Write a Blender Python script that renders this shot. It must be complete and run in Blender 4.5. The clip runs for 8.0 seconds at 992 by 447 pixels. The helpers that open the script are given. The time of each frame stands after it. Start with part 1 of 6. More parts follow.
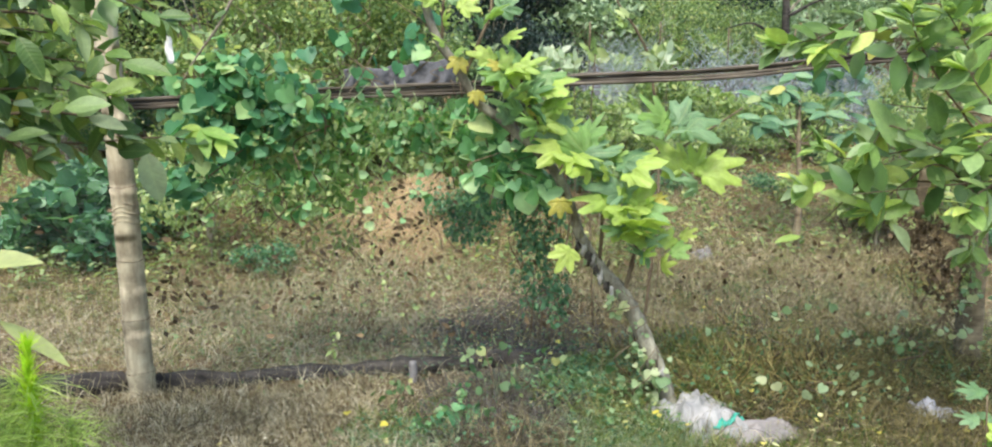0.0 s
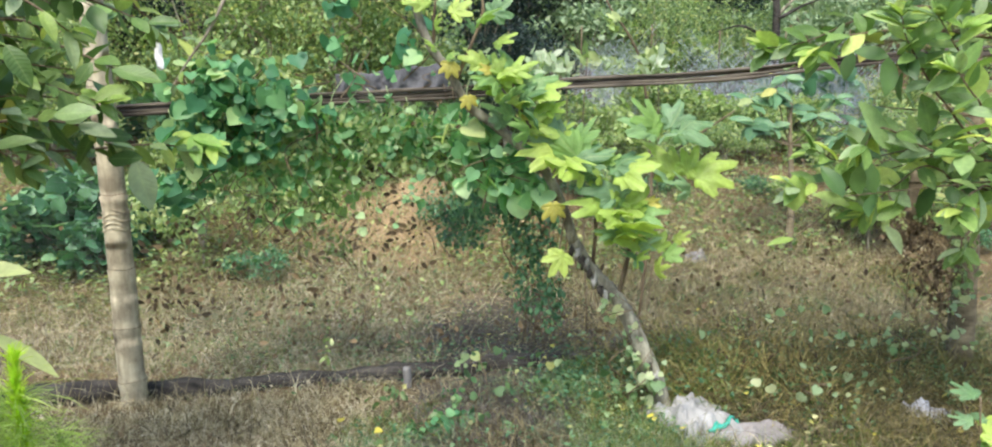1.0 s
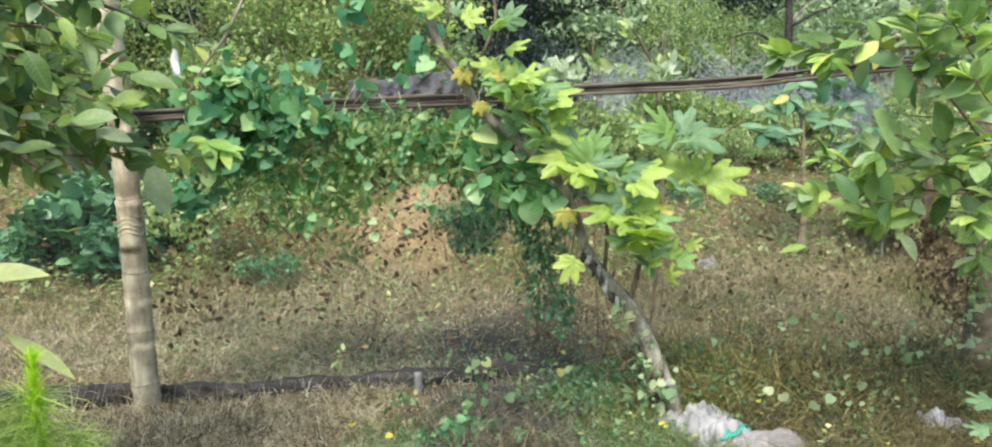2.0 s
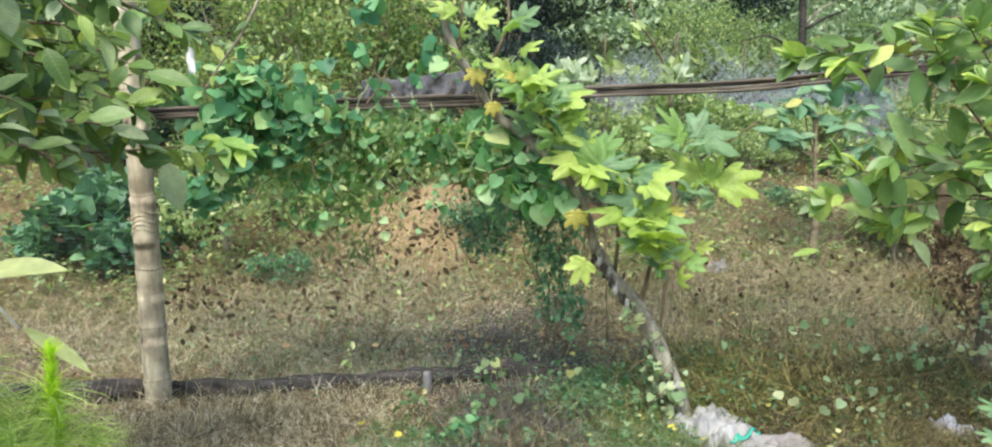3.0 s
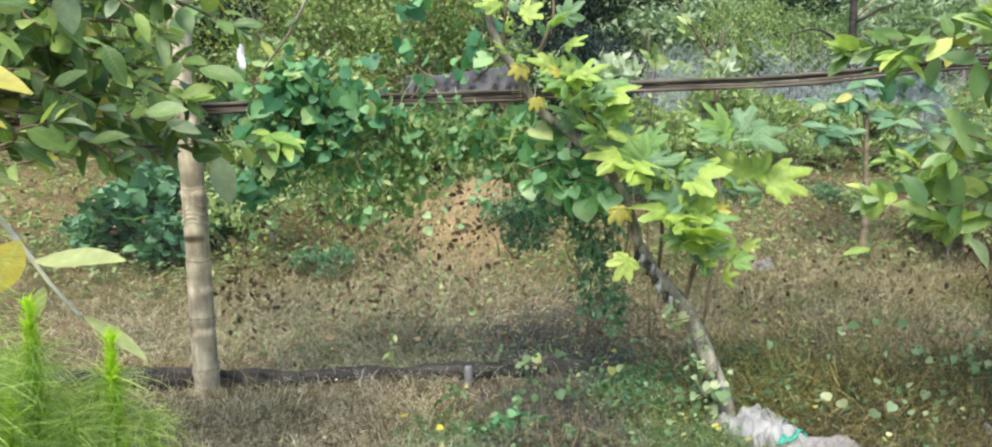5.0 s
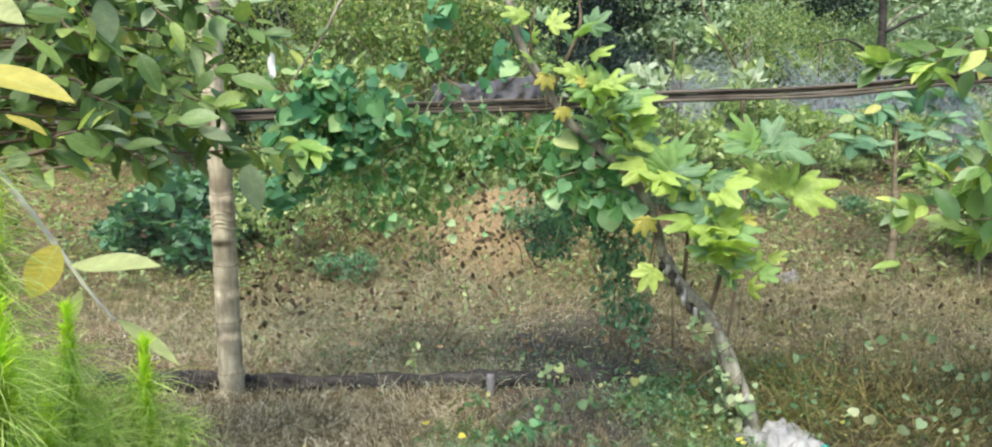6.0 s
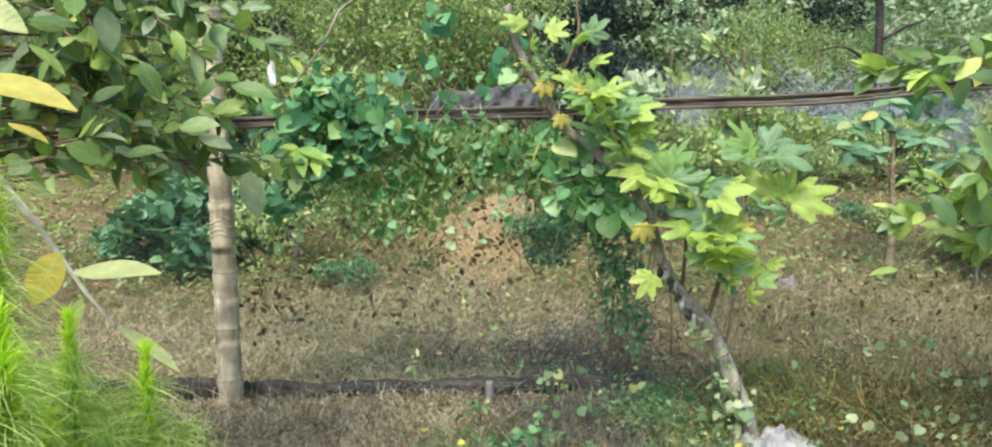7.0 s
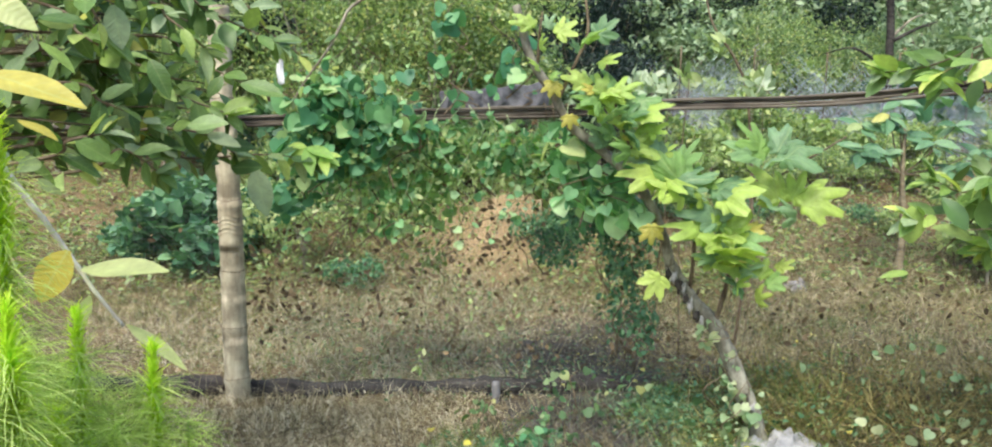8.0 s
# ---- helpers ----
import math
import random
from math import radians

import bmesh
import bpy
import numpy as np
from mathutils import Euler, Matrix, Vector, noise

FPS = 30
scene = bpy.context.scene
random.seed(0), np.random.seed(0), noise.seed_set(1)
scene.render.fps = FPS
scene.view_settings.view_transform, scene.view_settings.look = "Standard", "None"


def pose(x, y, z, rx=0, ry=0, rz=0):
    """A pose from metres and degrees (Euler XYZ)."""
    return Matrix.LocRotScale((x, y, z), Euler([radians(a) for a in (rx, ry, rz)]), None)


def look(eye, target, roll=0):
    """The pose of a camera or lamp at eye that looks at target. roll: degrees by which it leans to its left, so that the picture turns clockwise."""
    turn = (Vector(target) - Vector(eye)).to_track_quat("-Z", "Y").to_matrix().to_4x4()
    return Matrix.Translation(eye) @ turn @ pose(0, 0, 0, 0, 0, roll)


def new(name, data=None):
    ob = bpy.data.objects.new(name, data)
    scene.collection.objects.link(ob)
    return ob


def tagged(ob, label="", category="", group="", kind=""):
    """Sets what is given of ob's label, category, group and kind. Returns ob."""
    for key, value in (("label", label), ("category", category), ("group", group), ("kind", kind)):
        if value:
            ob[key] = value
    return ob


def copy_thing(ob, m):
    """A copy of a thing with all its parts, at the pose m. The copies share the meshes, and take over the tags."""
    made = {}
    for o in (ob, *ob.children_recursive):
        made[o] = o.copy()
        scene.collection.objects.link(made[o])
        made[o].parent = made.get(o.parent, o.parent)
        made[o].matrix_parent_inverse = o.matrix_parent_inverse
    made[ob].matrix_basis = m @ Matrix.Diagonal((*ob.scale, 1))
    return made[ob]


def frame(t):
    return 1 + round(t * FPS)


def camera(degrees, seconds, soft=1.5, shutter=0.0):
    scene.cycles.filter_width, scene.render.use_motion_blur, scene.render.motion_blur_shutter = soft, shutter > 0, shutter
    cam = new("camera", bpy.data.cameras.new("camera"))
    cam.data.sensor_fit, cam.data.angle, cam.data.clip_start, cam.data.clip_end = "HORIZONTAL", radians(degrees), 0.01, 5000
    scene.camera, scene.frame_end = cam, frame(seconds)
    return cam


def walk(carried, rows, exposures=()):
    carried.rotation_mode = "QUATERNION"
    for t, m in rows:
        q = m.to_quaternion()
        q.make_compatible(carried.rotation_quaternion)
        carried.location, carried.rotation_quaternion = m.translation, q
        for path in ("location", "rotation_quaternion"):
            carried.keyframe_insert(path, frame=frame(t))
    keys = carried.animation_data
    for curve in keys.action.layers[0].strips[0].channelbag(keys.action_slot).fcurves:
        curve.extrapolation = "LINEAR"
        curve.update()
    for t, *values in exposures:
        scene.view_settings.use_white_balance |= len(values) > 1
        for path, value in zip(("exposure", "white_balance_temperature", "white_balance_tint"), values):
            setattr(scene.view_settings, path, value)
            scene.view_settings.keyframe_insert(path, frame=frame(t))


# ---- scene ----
cam = camera(68.1, 8.0, soft=2.05)
PATH = [
    (0, (-0.438, 0.085, 1.469), (-0.228, 2.052, 1.176), 0.90),
    (0.5, (-0.435, 0.092, 1.468), (-0.217, 2.058, 1.174), 0.66),
    (1, (-0.436, 0.093, 1.472), (-0.208, 2.060, 1.189), 0.52),
    (1.5, (-0.438, 0.092, 1.471), (-0.224, 2.063, 1.204), 0.43),
    (3, (-0.450, 0.083, 1.470), (-0.276, 2.057, 1.206), 1.19),
    (3.5, (-0.452, 0.087, 1.470), (-0.295, 2.063, 1.208), 1.10),
    (4, (-0.451, 0.088, 1.467), (-0.318, 2.064, 1.191), 0.89),
    (4.5, (-0.456, 0.086, 1.467), (-0.352, 2.064, 1.187), 0.96),
    (6, (-0.481, 0.080, 1.474), (-0.472, 2.063, 1.215), 1.70),
    (6.5, (-0.481, 0.074, 1.477), (-0.477, 2.059, 1.232), 1.70),
    (7, (-0.482, 0.070, 1.476), (-0.470, 2.056, 1.235), 1.65),
    (7.5, (-0.481, 0.071, 1.475), (-0.478, 2.056, 1.234), 1.57),
    (8, (-0.485, 0.078, 1.476), (-0.492, 2.063, 1.234), 1.98),
]
walk(cam, [(t, look(eye, target, roll)) for t, eye, target, roll in PATH], [(0.0, 1.30), (8.0, 1.28)])

# ---- light: a bright veiled sky and a soft high sun ----
SUN_UP, SUN_ROUND = 60, 206
world = bpy.data.worlds.new("sky")
scene.world = world
world.use_nodes = True
wn = world.node_tree.nodes
sky = wn.new("ShaderNodeTexSky")
sky.sky_type = "NISHITA"
sky.sun_disc = False
sky.sun_elevation, sky.sun_rotation = radians(SUN_UP), radians(SUN_ROUND)
sky.dust_density, sky.air_density = 2.0, 1.0
wn["Background"].inputs["Strength"].default_value = 0.15
world.node_tree.links.new(sky.outputs["Color"], wn["Background"].inputs["Color"])
sun = new("sun", bpy.data.lights.new("sun", "SUN"))
sun.data.energy, sun.data.angle, sun.data.color = 2.2, radians(28), (1.0, 0.96, 0.90)
a, b = radians(SUN_ROUND), radians(SUN_UP)
sun.matrix_world = look((math.sin(a) * math.cos(b) * 50, math.cos(a) * math.cos(b) * 50, math.sin(b) * 50), (0, 4, 0))


# ---- materials ----
def material(name, rough=0.8, spec=0.3):
    m = bpy.data.materials.new(name)
    m.use_nodes = True
    p = m.node_tree.nodes["Principled BSDF"]
    p.inputs["Roughness"].default_value = rough
    p.inputs["Specular IOR Level"].default_value = spec
    return m, m.node_tree.nodes, m.node_tree.links, p


def ramp_of(nodes, links, source, stops):
    r = nodes.new("ShaderNodeValToRGB")
    el = r.color_ramp.elements
    while len(el) < len(stops):
        el.new(0.5)
    for e, (pos, col) in zip(el, stops):
        e.position, e.color = pos, (*col, 1)
    links.new(source, r.inputs["Fac"])
    return r.outputs["Color"]


def noise_of(nodes, links, scale, detail=4, coord="Object", rough=0.6):
    tc = nodes.new("ShaderNodeTexCoord")
    n = nodes.new("ShaderNodeTexNoise")
    n.inputs["Scale"].default_value, n.inputs["Detail"].default_value = scale, detail
    n.inputs["Roughness"].default_value = rough
    links.new(tc.outputs[coord], n.inputs["Vector"])
    return n.outputs["Fac"]


def mixed(nodes, links, fac, one, two, how="MIX"):
    m = nodes.new("ShaderNodeMix")
    m.data_type, m.blend_type = "RGBA", how
    for key, value in (("Factor", fac), ("A", one), ("B", two)):
        slot = [s for s in m.inputs if s.name == key and (s.type == "RGBA" or (key == "Factor" and s.type == "VALUE"))][0]
        if hasattr(value, "is_linked"):
            links.new(value, slot)
        elif key == "Factor":
            slot.default_value = value
        else:
            slot.default_value = (*value, 1)
    return [o for o in m.outputs if o.type == "RGBA"][0]


def bumped(nodes, links, p, height, strength=0.4, distance=0.01):
    b = nodes.new("ShaderNodeBump")
    b.inputs["Strength"].default_value, b.inputs["Distance"].default_value = strength, distance
    links.new(height, b.inputs["Height"])
    links.new(b.outputs["Normal"], p.inputs["Normal"])


def leaf_material(name, stops, single=False, glow=0.35, rough=0.5, veins=0.0):
    """Leaves: colour varies from leaf to leaf, blotches on each, light shines through."""
    m, nodes, links, p = material(name, rough, 0.4)
    if single:
        rnd = nodes.new("ShaderNodeObjectInfo").outputs["Random"]
    else:
        rnd = nodes.new("ShaderNodeNewGeometry").outputs["Random Per Island"]
    col = ramp_of(nodes, links, rnd, stops)
    blot = noise_of(nodes, links, 9 if not single else 4, 3)
    shade = ramp_of(nodes, links, blot, [(0.3, (0.72, 0.72, 0.72)), (0.7, (1.12, 1.12, 1.08))])
    col = mixed(nodes, links, 1.0, col, shade, "MULTIPLY")
    if veins:
        tc = nodes.new("ShaderNodeTexCoord")
        sp = nodes.new("ShaderNodeSeparateXYZ")
        links.new(tc.outputs["Object"], sp.inputs["Vector"])
        ab = nodes.new("ShaderNodeMath")
        ab.operation = "ABSOLUTE"
        links.new(sp.outputs["X"], ab.inputs[0])
        mad = nodes.new("ShaderNodeMath")
        mad.operation = "MULTIPLY_ADD"
        links.new(ab.outputs[0], mad.inputs[0])
        mad.inputs[1].default_value = -0.8
        links.new(sp.outputs["Y"], mad.inputs[2])
        fr = nodes.new("ShaderNodeMath")
        fr.operation = "PINGPONG"
        links.new(mad.outputs[0], fr.inputs[0])
        fr.inputs[1].default_value = 0.05
        v1 = ramp_of(nodes, links, fr.outputs[0], [(0.0, (veins,) * 3), (0.012, (0, 0, 0))])
        v2 = ramp_of(nodes, links, ab.outputs[0], [(0.008, (veins * 1.6,) * 3), (0.02, (0, 0, 0))])
        vv = mixed(nodes, links, 1.0, v1, v2, "LIGHTEN")
        col = mixed(nodes, links, vv, col, (0.42, 0.5, 0.2))
        bumped(nodes, links, p, fr.outputs[0], 0.25, 0.05)
    links.new(col, p.inputs["Base Color"])
    tr = nodes.new("ShaderNodeBsdfTranslucent")
    warm = mixed(nodes, links, 1.0, col, (1.15, 1.25, 0.7), "MULTIPLY")
    links.new(warm, tr.inputs["Color"])
    ms = nodes.new("ShaderNodeMixShader")
    ms.inputs["Fac"].default_value = glow
    links.new(p.outputs["BSDF"], ms.inputs[1])
    links.new(tr.outputs["BSDF"], ms.inputs[2])
    links.new(ms.outputs["Shader"], nodes["Material Output"].inputs["Surface"])
    return m


def wood_material(name, dark, light, scale=(30, 30, 3), rough=0.85, bump=0.5, blot=6):
    m, nodes, links, p = material(name, rough, 0.25)
    tc = nodes.new("ShaderNodeTexCoord")
    mp = nodes.new("ShaderNodeMapping")
    mp.inputs["Scale"].default_value = scale
    links.new(tc.outputs["Object"], mp.inputs["Vector"])
    n = nodes.new("ShaderNodeTexNoise")
    n.inputs["Scale"].default_value, n.inputs["Detail"].default_value = 1.0, 6
    links.new(mp.outputs["Vector"], n.inputs["Vector"])
    col = ramp_of(nodes, links, n.outputs["Fac"], [(0.3, dark), (0.68, light)])
    st = ramp_of(nodes, links, noise_of(nodes, links, blot, 4), [(0.35, (0.55, 0.53, 0.5)), (0.6, (1.05, 1.05, 1.0))])
    col = mixed(nodes, links, 1.0, col, st, "MULTIPLY")
    links.new(col, p.inputs["Base Color"])
    bumped(nodes, links, p, n.outputs["Fac"], bump, 0.006)
    return m


# a muddy patch in the yard, then two patches only coloured darker
DARK_SPOTS = ((0.32, 4.85, 0.75, 0.85), (-0.05, 3.45, 0.5, 0.65), (1.35, 4.55, 0.65, 0.28))
RAW_EARTH = tuple((x, y, rx, ry) for (x, y, z), rx, ry in (
    ((-0.33, 6.89, 0.83), 0.8, 0.7), ((-4.25, 7.79, 0.78), 1.3, 1.0), ((2.68, 6.87, 0.45), 0.9, 0.45), ((2.34, 6.99, 0.52), 0.7, 0.4), ((3.64, 9.31, 1.16), 1.2, 0.9), ((8.01, 14.31, 2.41), 1.4, 1.6)))


def ground_material():
    m, nodes, links, p = material("dry_soil", 0.95, 0.15)
    big = noise_of(nodes, links, 0.55, 5)
    mid = noise_of(nodes, links, 4.0, 6, rough=0.7)
    fine = noise_of(nodes, links, 45.0, 5, rough=0.75)
    # random soil tones, darkest stops lowered to paint in shade under the straw
    soil = ramp_of(nodes, links, big, [(0.35, (0.09, 0.066, 0.036)), (0.5, (0.20, 0.135, 0.068)), (0.64, (0.32, 0.205, 0.10))])
    straw = ramp_of(nodes, links, fine, [(0.38, (0.05, 0.04, 0.022)), (0.55, (0.22, 0.165, 0.085)), (0.68, (0.42, 0.33, 0.18))])
    col = mixed(nodes, links, 0.6, soil, straw)
    patch = ramp_of(nodes, links, mid, [(0.36, (0.40, 0.40, 0.37)), (0.6, (1.0, 0.98, 0.93))])
    col = mixed(nodes, links, 1.0, col, patch, "MULTIPLY")
    # bare orange earth where the bank has been dug, then mud and two darker patches
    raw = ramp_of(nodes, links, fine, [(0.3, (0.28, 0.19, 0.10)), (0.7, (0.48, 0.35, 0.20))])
    shown = [(spot, raw, 0.8 if k == 0 else 0.3) for k, spot in enumerate(RAW_EARTH)] + [(spot, None, 0.95) for spot in DARK_SPOTS]
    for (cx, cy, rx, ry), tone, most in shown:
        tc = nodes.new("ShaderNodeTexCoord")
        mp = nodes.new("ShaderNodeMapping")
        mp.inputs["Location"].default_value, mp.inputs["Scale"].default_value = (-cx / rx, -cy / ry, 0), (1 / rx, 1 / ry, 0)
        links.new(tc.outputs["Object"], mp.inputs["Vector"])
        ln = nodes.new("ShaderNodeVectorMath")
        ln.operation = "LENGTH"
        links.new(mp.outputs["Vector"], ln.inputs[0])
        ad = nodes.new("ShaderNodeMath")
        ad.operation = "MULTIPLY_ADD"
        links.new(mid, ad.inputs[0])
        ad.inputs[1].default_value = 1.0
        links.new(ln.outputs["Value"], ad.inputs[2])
        spot_mask = ramp_of(nodes, links, ad.outputs[0], [(0.6, (most,) * 3), (1.0, (0, 0, 0))])
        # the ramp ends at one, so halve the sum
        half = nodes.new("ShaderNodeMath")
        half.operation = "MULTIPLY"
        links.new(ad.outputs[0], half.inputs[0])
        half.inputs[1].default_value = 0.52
        links.new(half.outputs[0], spot_mask.node.inputs["Fac"])
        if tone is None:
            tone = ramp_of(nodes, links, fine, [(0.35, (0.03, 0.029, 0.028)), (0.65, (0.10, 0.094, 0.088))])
        col = mixed(nodes, links, spot_mask, col, tone)
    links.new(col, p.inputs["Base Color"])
    bumped(nodes, links, p, fine, 0.8, 0.02)
    return m


# near-black leaves: the shade between the far trees is painted into their colour
SHADE_PAINTED = leaf_material("shade_painted_leaf", [(0, (0.007, 0.018, 0.015)), (0.6, (0.015, 0.036, 0.028)), (1, (0.035, 0.068, 0.05))], glow=0.2)
DRY = leaf_material("straw", [(0, (0.09, 0.07, 0.04)), (0.3, (0.22, 0.175, 0.1)), (0.65, (0.42, 0.35, 0.205)), (1, (0.66, 0.59, 0.4))], glow=0.2, rough=0.8)
BLEACHED = leaf_material("bleached_straw", [(0.0, (0.50, 0.43, 0.29)), (1.0, (0.74, 0.68, 0.52))], glow=0.2, rough=0.8)
GRASS = leaf_material("grass_green", [(0, (0.06, 0.105, 0.02)), (0.5, (0.135, 0.205, 0.04)), (0.85, (0.27, 0.32, 0.085)), (1, (0.43, 0.38, 0.14))], glow=0.35)
WEED = leaf_material("weed_green", [(0, (0.065, 0.13, 0.05)), (0.5, (0.14, 0.25, 0.1)), (0.88, (0.28, 0.38, 0.19)), (1, (0.52, 0.5, 0.18))], glow=0.35)
HEART = leaf_material("vine_leaf", [(0, (0.045, 0.17, 0.075)), (0.5, (0.105, 0.29, 0.125)), (0.85, (0.20, 0.42, 0.17)), (1, (0.42, 0.54, 0.22))], glow=0.35)
SILVERY = leaf_material("bluish_vine_leaf", [(0, (0.09, 0.25, 0.10)), (0.45, (0.19, 0.42, 0.17)), (0.8, (0.33, 0.56, 0.27)), (0.93, (0.48, 0.66, 0.35)), (1, (0.66, 0.66, 0.24))], glow=0.45)
VINE = leaf_material("creeper_leaf", [(0.0, (0.18, 0.36, 0.14)), (0.5, (0.33, 0.54, 0.21)), (0.85, (0.48, 0.66, 0.29)), (1.0, (0.66, 0.70, 0.30))], glow=0.55)
SHADY = leaf_material("shady_leaf", [(0, (0.05, 0.14, 0.07)), (0.6, (0.1, 0.24, 0.12)), (1, (0.2, 0.36, 0.17))], glow=0.3)
OLIVE = leaf_material("olive_leaf", [(0, (0.11, 0.18, 0.075)), (0.45, (0.25, 0.355, 0.15)), (0.85, (0.42, 0.52, 0.24)), (1, (0.62, 0.60, 0.25))], glow=0.5)
GREYLEAF = leaf_material("grey_green_leaf", rough=0.75, stops=[(0, (0.12, 0.20, 0.11)), (0.5, (0.25, 0.355, 0.20)), (1, (0.42, 0.52, 0.32))], glow=0.3)
PALE = leaf_material("pale_leaf", [(0, (0.2, 0.3, 0.1)), (0.6, (0.34, 0.45, 0.17)), (1, (0.54, 0.6, 0.28))], glow=0.35)
GUAVA_FAR = leaf_material("guava_leaf_mass", [(0.0, (0.06, 0.13, 0.04)), (0.5, (0.14, 0.25, 0.07)), (0.9, (0.24, 0.36, 0.11)), (1.0, (0.46, 0.44, 0.10))], glow=0.3, rough=0.42)
GUAVA = leaf_material("guava_leaf", [(0, (0.055, 0.12, 0.03)), (0.3, (0.125, 0.225, 0.05)), (0.5, (0.215, 0.325, 0.075)), (0.62, (0.20, 0.30, 0.145)), (0.75, (0.31, 0.39, 0.22)), (0.88, (0.26, 0.38, 0.085)), (0.96, (0.46, 0.56, 0.16)), (1, (0.47, 0.48, 0.10))], single=True, glow=0.32, rough=0.45, veins=0.09)
GUAVA_LIGHT = leaf_material("light_guava_leaf", [(0.0, (0.13, 0.24, 0.06)), (0.35, (0.24, 0.38, 0.10)), (0.5, (0.28, 0.40, 0.20)), (0.65, (0.38, 0.48, 0.27)), (0.8, (0.40, 0.55, 0.14)), (1.0, (0.60, 0.68, 0.16))], single=True, glow=0.38, rough=0.45, veins=0.09)
DEEPGREEN = leaf_material("deep_green_leaf", [(0.0, (0.06, 0.15, 0.07)), (0.6, (0.13, 0.27, 0.13)), (0.95, (0.24, 0.38, 0.20)), (1.0, (0.55, 0.48, 0.10))], single=True, glow=0.3, veins=0.08)
FIG = leaf_material("fig_leaf", [(0, (0.10, 0.22, 0.08)), (0.3, (0.27, 0.42, 0.24)), (0.45, (0.20, 0.36, 0.10)), (0.65, (0.34, 0.49, 0.10)), (0.85, (0.40, 0.54, 0.12)), (1, (0.46, 0.57, 0.13))], single=True, glow=0.42, veins=0.2)
YELLOW = leaf_material("yellowing_leaf", [(0, (0.44, 0.37, 0.05)), (1, (0.52, 0.48, 0.11))], single=True, glow=0.35, veins=0.2)
LIME = leaf_material("lime_leaf", [(0, (0.46, 0.52, 0.2)), (1, (0.56, 0.6, 0.28))], single=True, glow=0.4, veins=0.2)
YOUNG = leaf_material("young_leaf", [(0.0, (0.26, 0.46, 0.10)), (1.0, (0.46, 0.62, 0.14))], single=True, glow=0.45, veins=0.1)
FEATHER = leaf_material("feathery_green", [(0, (0.20, 0.31, 0.07)), (0.5, (0.40, 0.54, 0.13)), (1, (0.62, 0.74, 0.25))], glow=0.5)
LIMETIP = leaf_material("lime_shoot", [(0.0, (0.46, 0.66, 0.03)), (1.0, (0.66, 0.84, 0.09))], glow=0.5)
OLDSTRAW = leaf_material("weathered_straw", [(0, (0.05, 0.042, 0.014)), (0.5, (0.18, 0.145, 0.048)), (0.85, (0.35, 0.29, 0.10)), (1, (0.52, 0.45, 0.19))], glow=0.2, rough=0.8)
DEADSTEM = leaf_material("dead_stem", [(0, (0.035, 0.03, 0.016)), (0.5, (0.105, 0.088, 0.045)), (0.85, (0.24, 0.20, 0.105)), (1, (0.42, 0.37, 0.21))], glow=0.15, rough=0.8)
BROWNLEAF = leaf_material("dead_leaf", [(0, (0.052, 0.038, 0.02)), (0.6, (0.125, 0.087, 0.046)), (1, (0.28, 0.2, 0.11))], glow=0.15, rough=0.8)
LITTER = leaf_material("fallen_yellow_leaf", [(0.0, (0.50, 0.44, 0.06)), (0.5, (0.60, 0.55, 0.12)), (1.0, (0.60, 0.60, 0.32))], glow=0.2)
GREYSTEM = leaf_material("grey_dead_stem", [(0.0, (0.022, 0.021, 0.02)), (0.6, (0.075, 0.07, 0.065)), (1.0, (0.20, 0.19, 0.175))], glow=0.1, rough=0.85)
GREYGRASS = leaf_material("grey_green_grass", [(0.0, (0.08, 0.13, 0.07)), (0.5, (0.20, 0.28, 0.16)), (1.0, (0.40, 0.48, 0.30))], glow=0.3)
SILVERTIP = leaf_material("silvery_tip_leaf", [(0.0, (0.34, 0.44, 0.28)), (0.6, (0.50, 0.58, 0.42)), (1.0, (0.66, 0.70, 0.54))], glow=0.4)
PALEHEART = leaf_material("pale_heart_leaf", [(0.0, (0.18, 0.30, 0.14)), (0.5, (0.31, 0.42, 0.23)), (1.0, (0.50, 0.53, 0.30))], glow=0.4)
BARK = wood_material("bark", (0.15, 0.13, 0.095), (0.42, 0.38, 0.29), (25, 25, 6))
FIGBARK = wood_material("grey_fig_bark", (0.12, 0.11, 0.08), (0.37, 0.355, 0.28), (30, 30, 9), blot=16, bump=0.8)
TWIG = wood_material("twig_bark", (0.09, 0.065, 0.04), (0.22, 0.17, 0.11), (60, 60, 12))
PALETWIG = wood_material("pale_twig_bark", (0.60, 0.57, 0.50), (0.85, 0.82, 0.74), (60, 60, 12))
POST = wood_material("bamboo_grey", (0.30, 0.26, 0.18), (0.47, 0.42, 0.30), (40, 40, 7), rough=0.7, bump=0.3, blot=9)
RAIL = wood_material("bamboo_brown", (0.038, 0.031, 0.025), (0.175, 0.15, 0.12), (2, 60, 60), bump=0.4, blot=4)
LOGWOOD = wood_material("rotten_wood", (0.014, 0.013, 0.012), (0.085, 0.075, 0.065), (5, 30, 30), bump=1.0)
GREYWOOD = wood_material("weathered_wood", (0.11, 0.09, 0.055), (0.29, 0.24, 0.155), (8, 30, 30))
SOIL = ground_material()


def plain(name, col, rough=0.7, var=0.25, scale=14):
    m, nodes, links, p = material(name, rough)
    n = noise_of(nodes, links, scale, 5)
    links.new(ramp_of(nodes, links, n, [(0.3, tuple(c * (1 - var) for c in col)), (0.7, col)]), p.inputs["Base Color"])
    bumped(nodes, links, p, n, 0.3, 0.01)
    return m


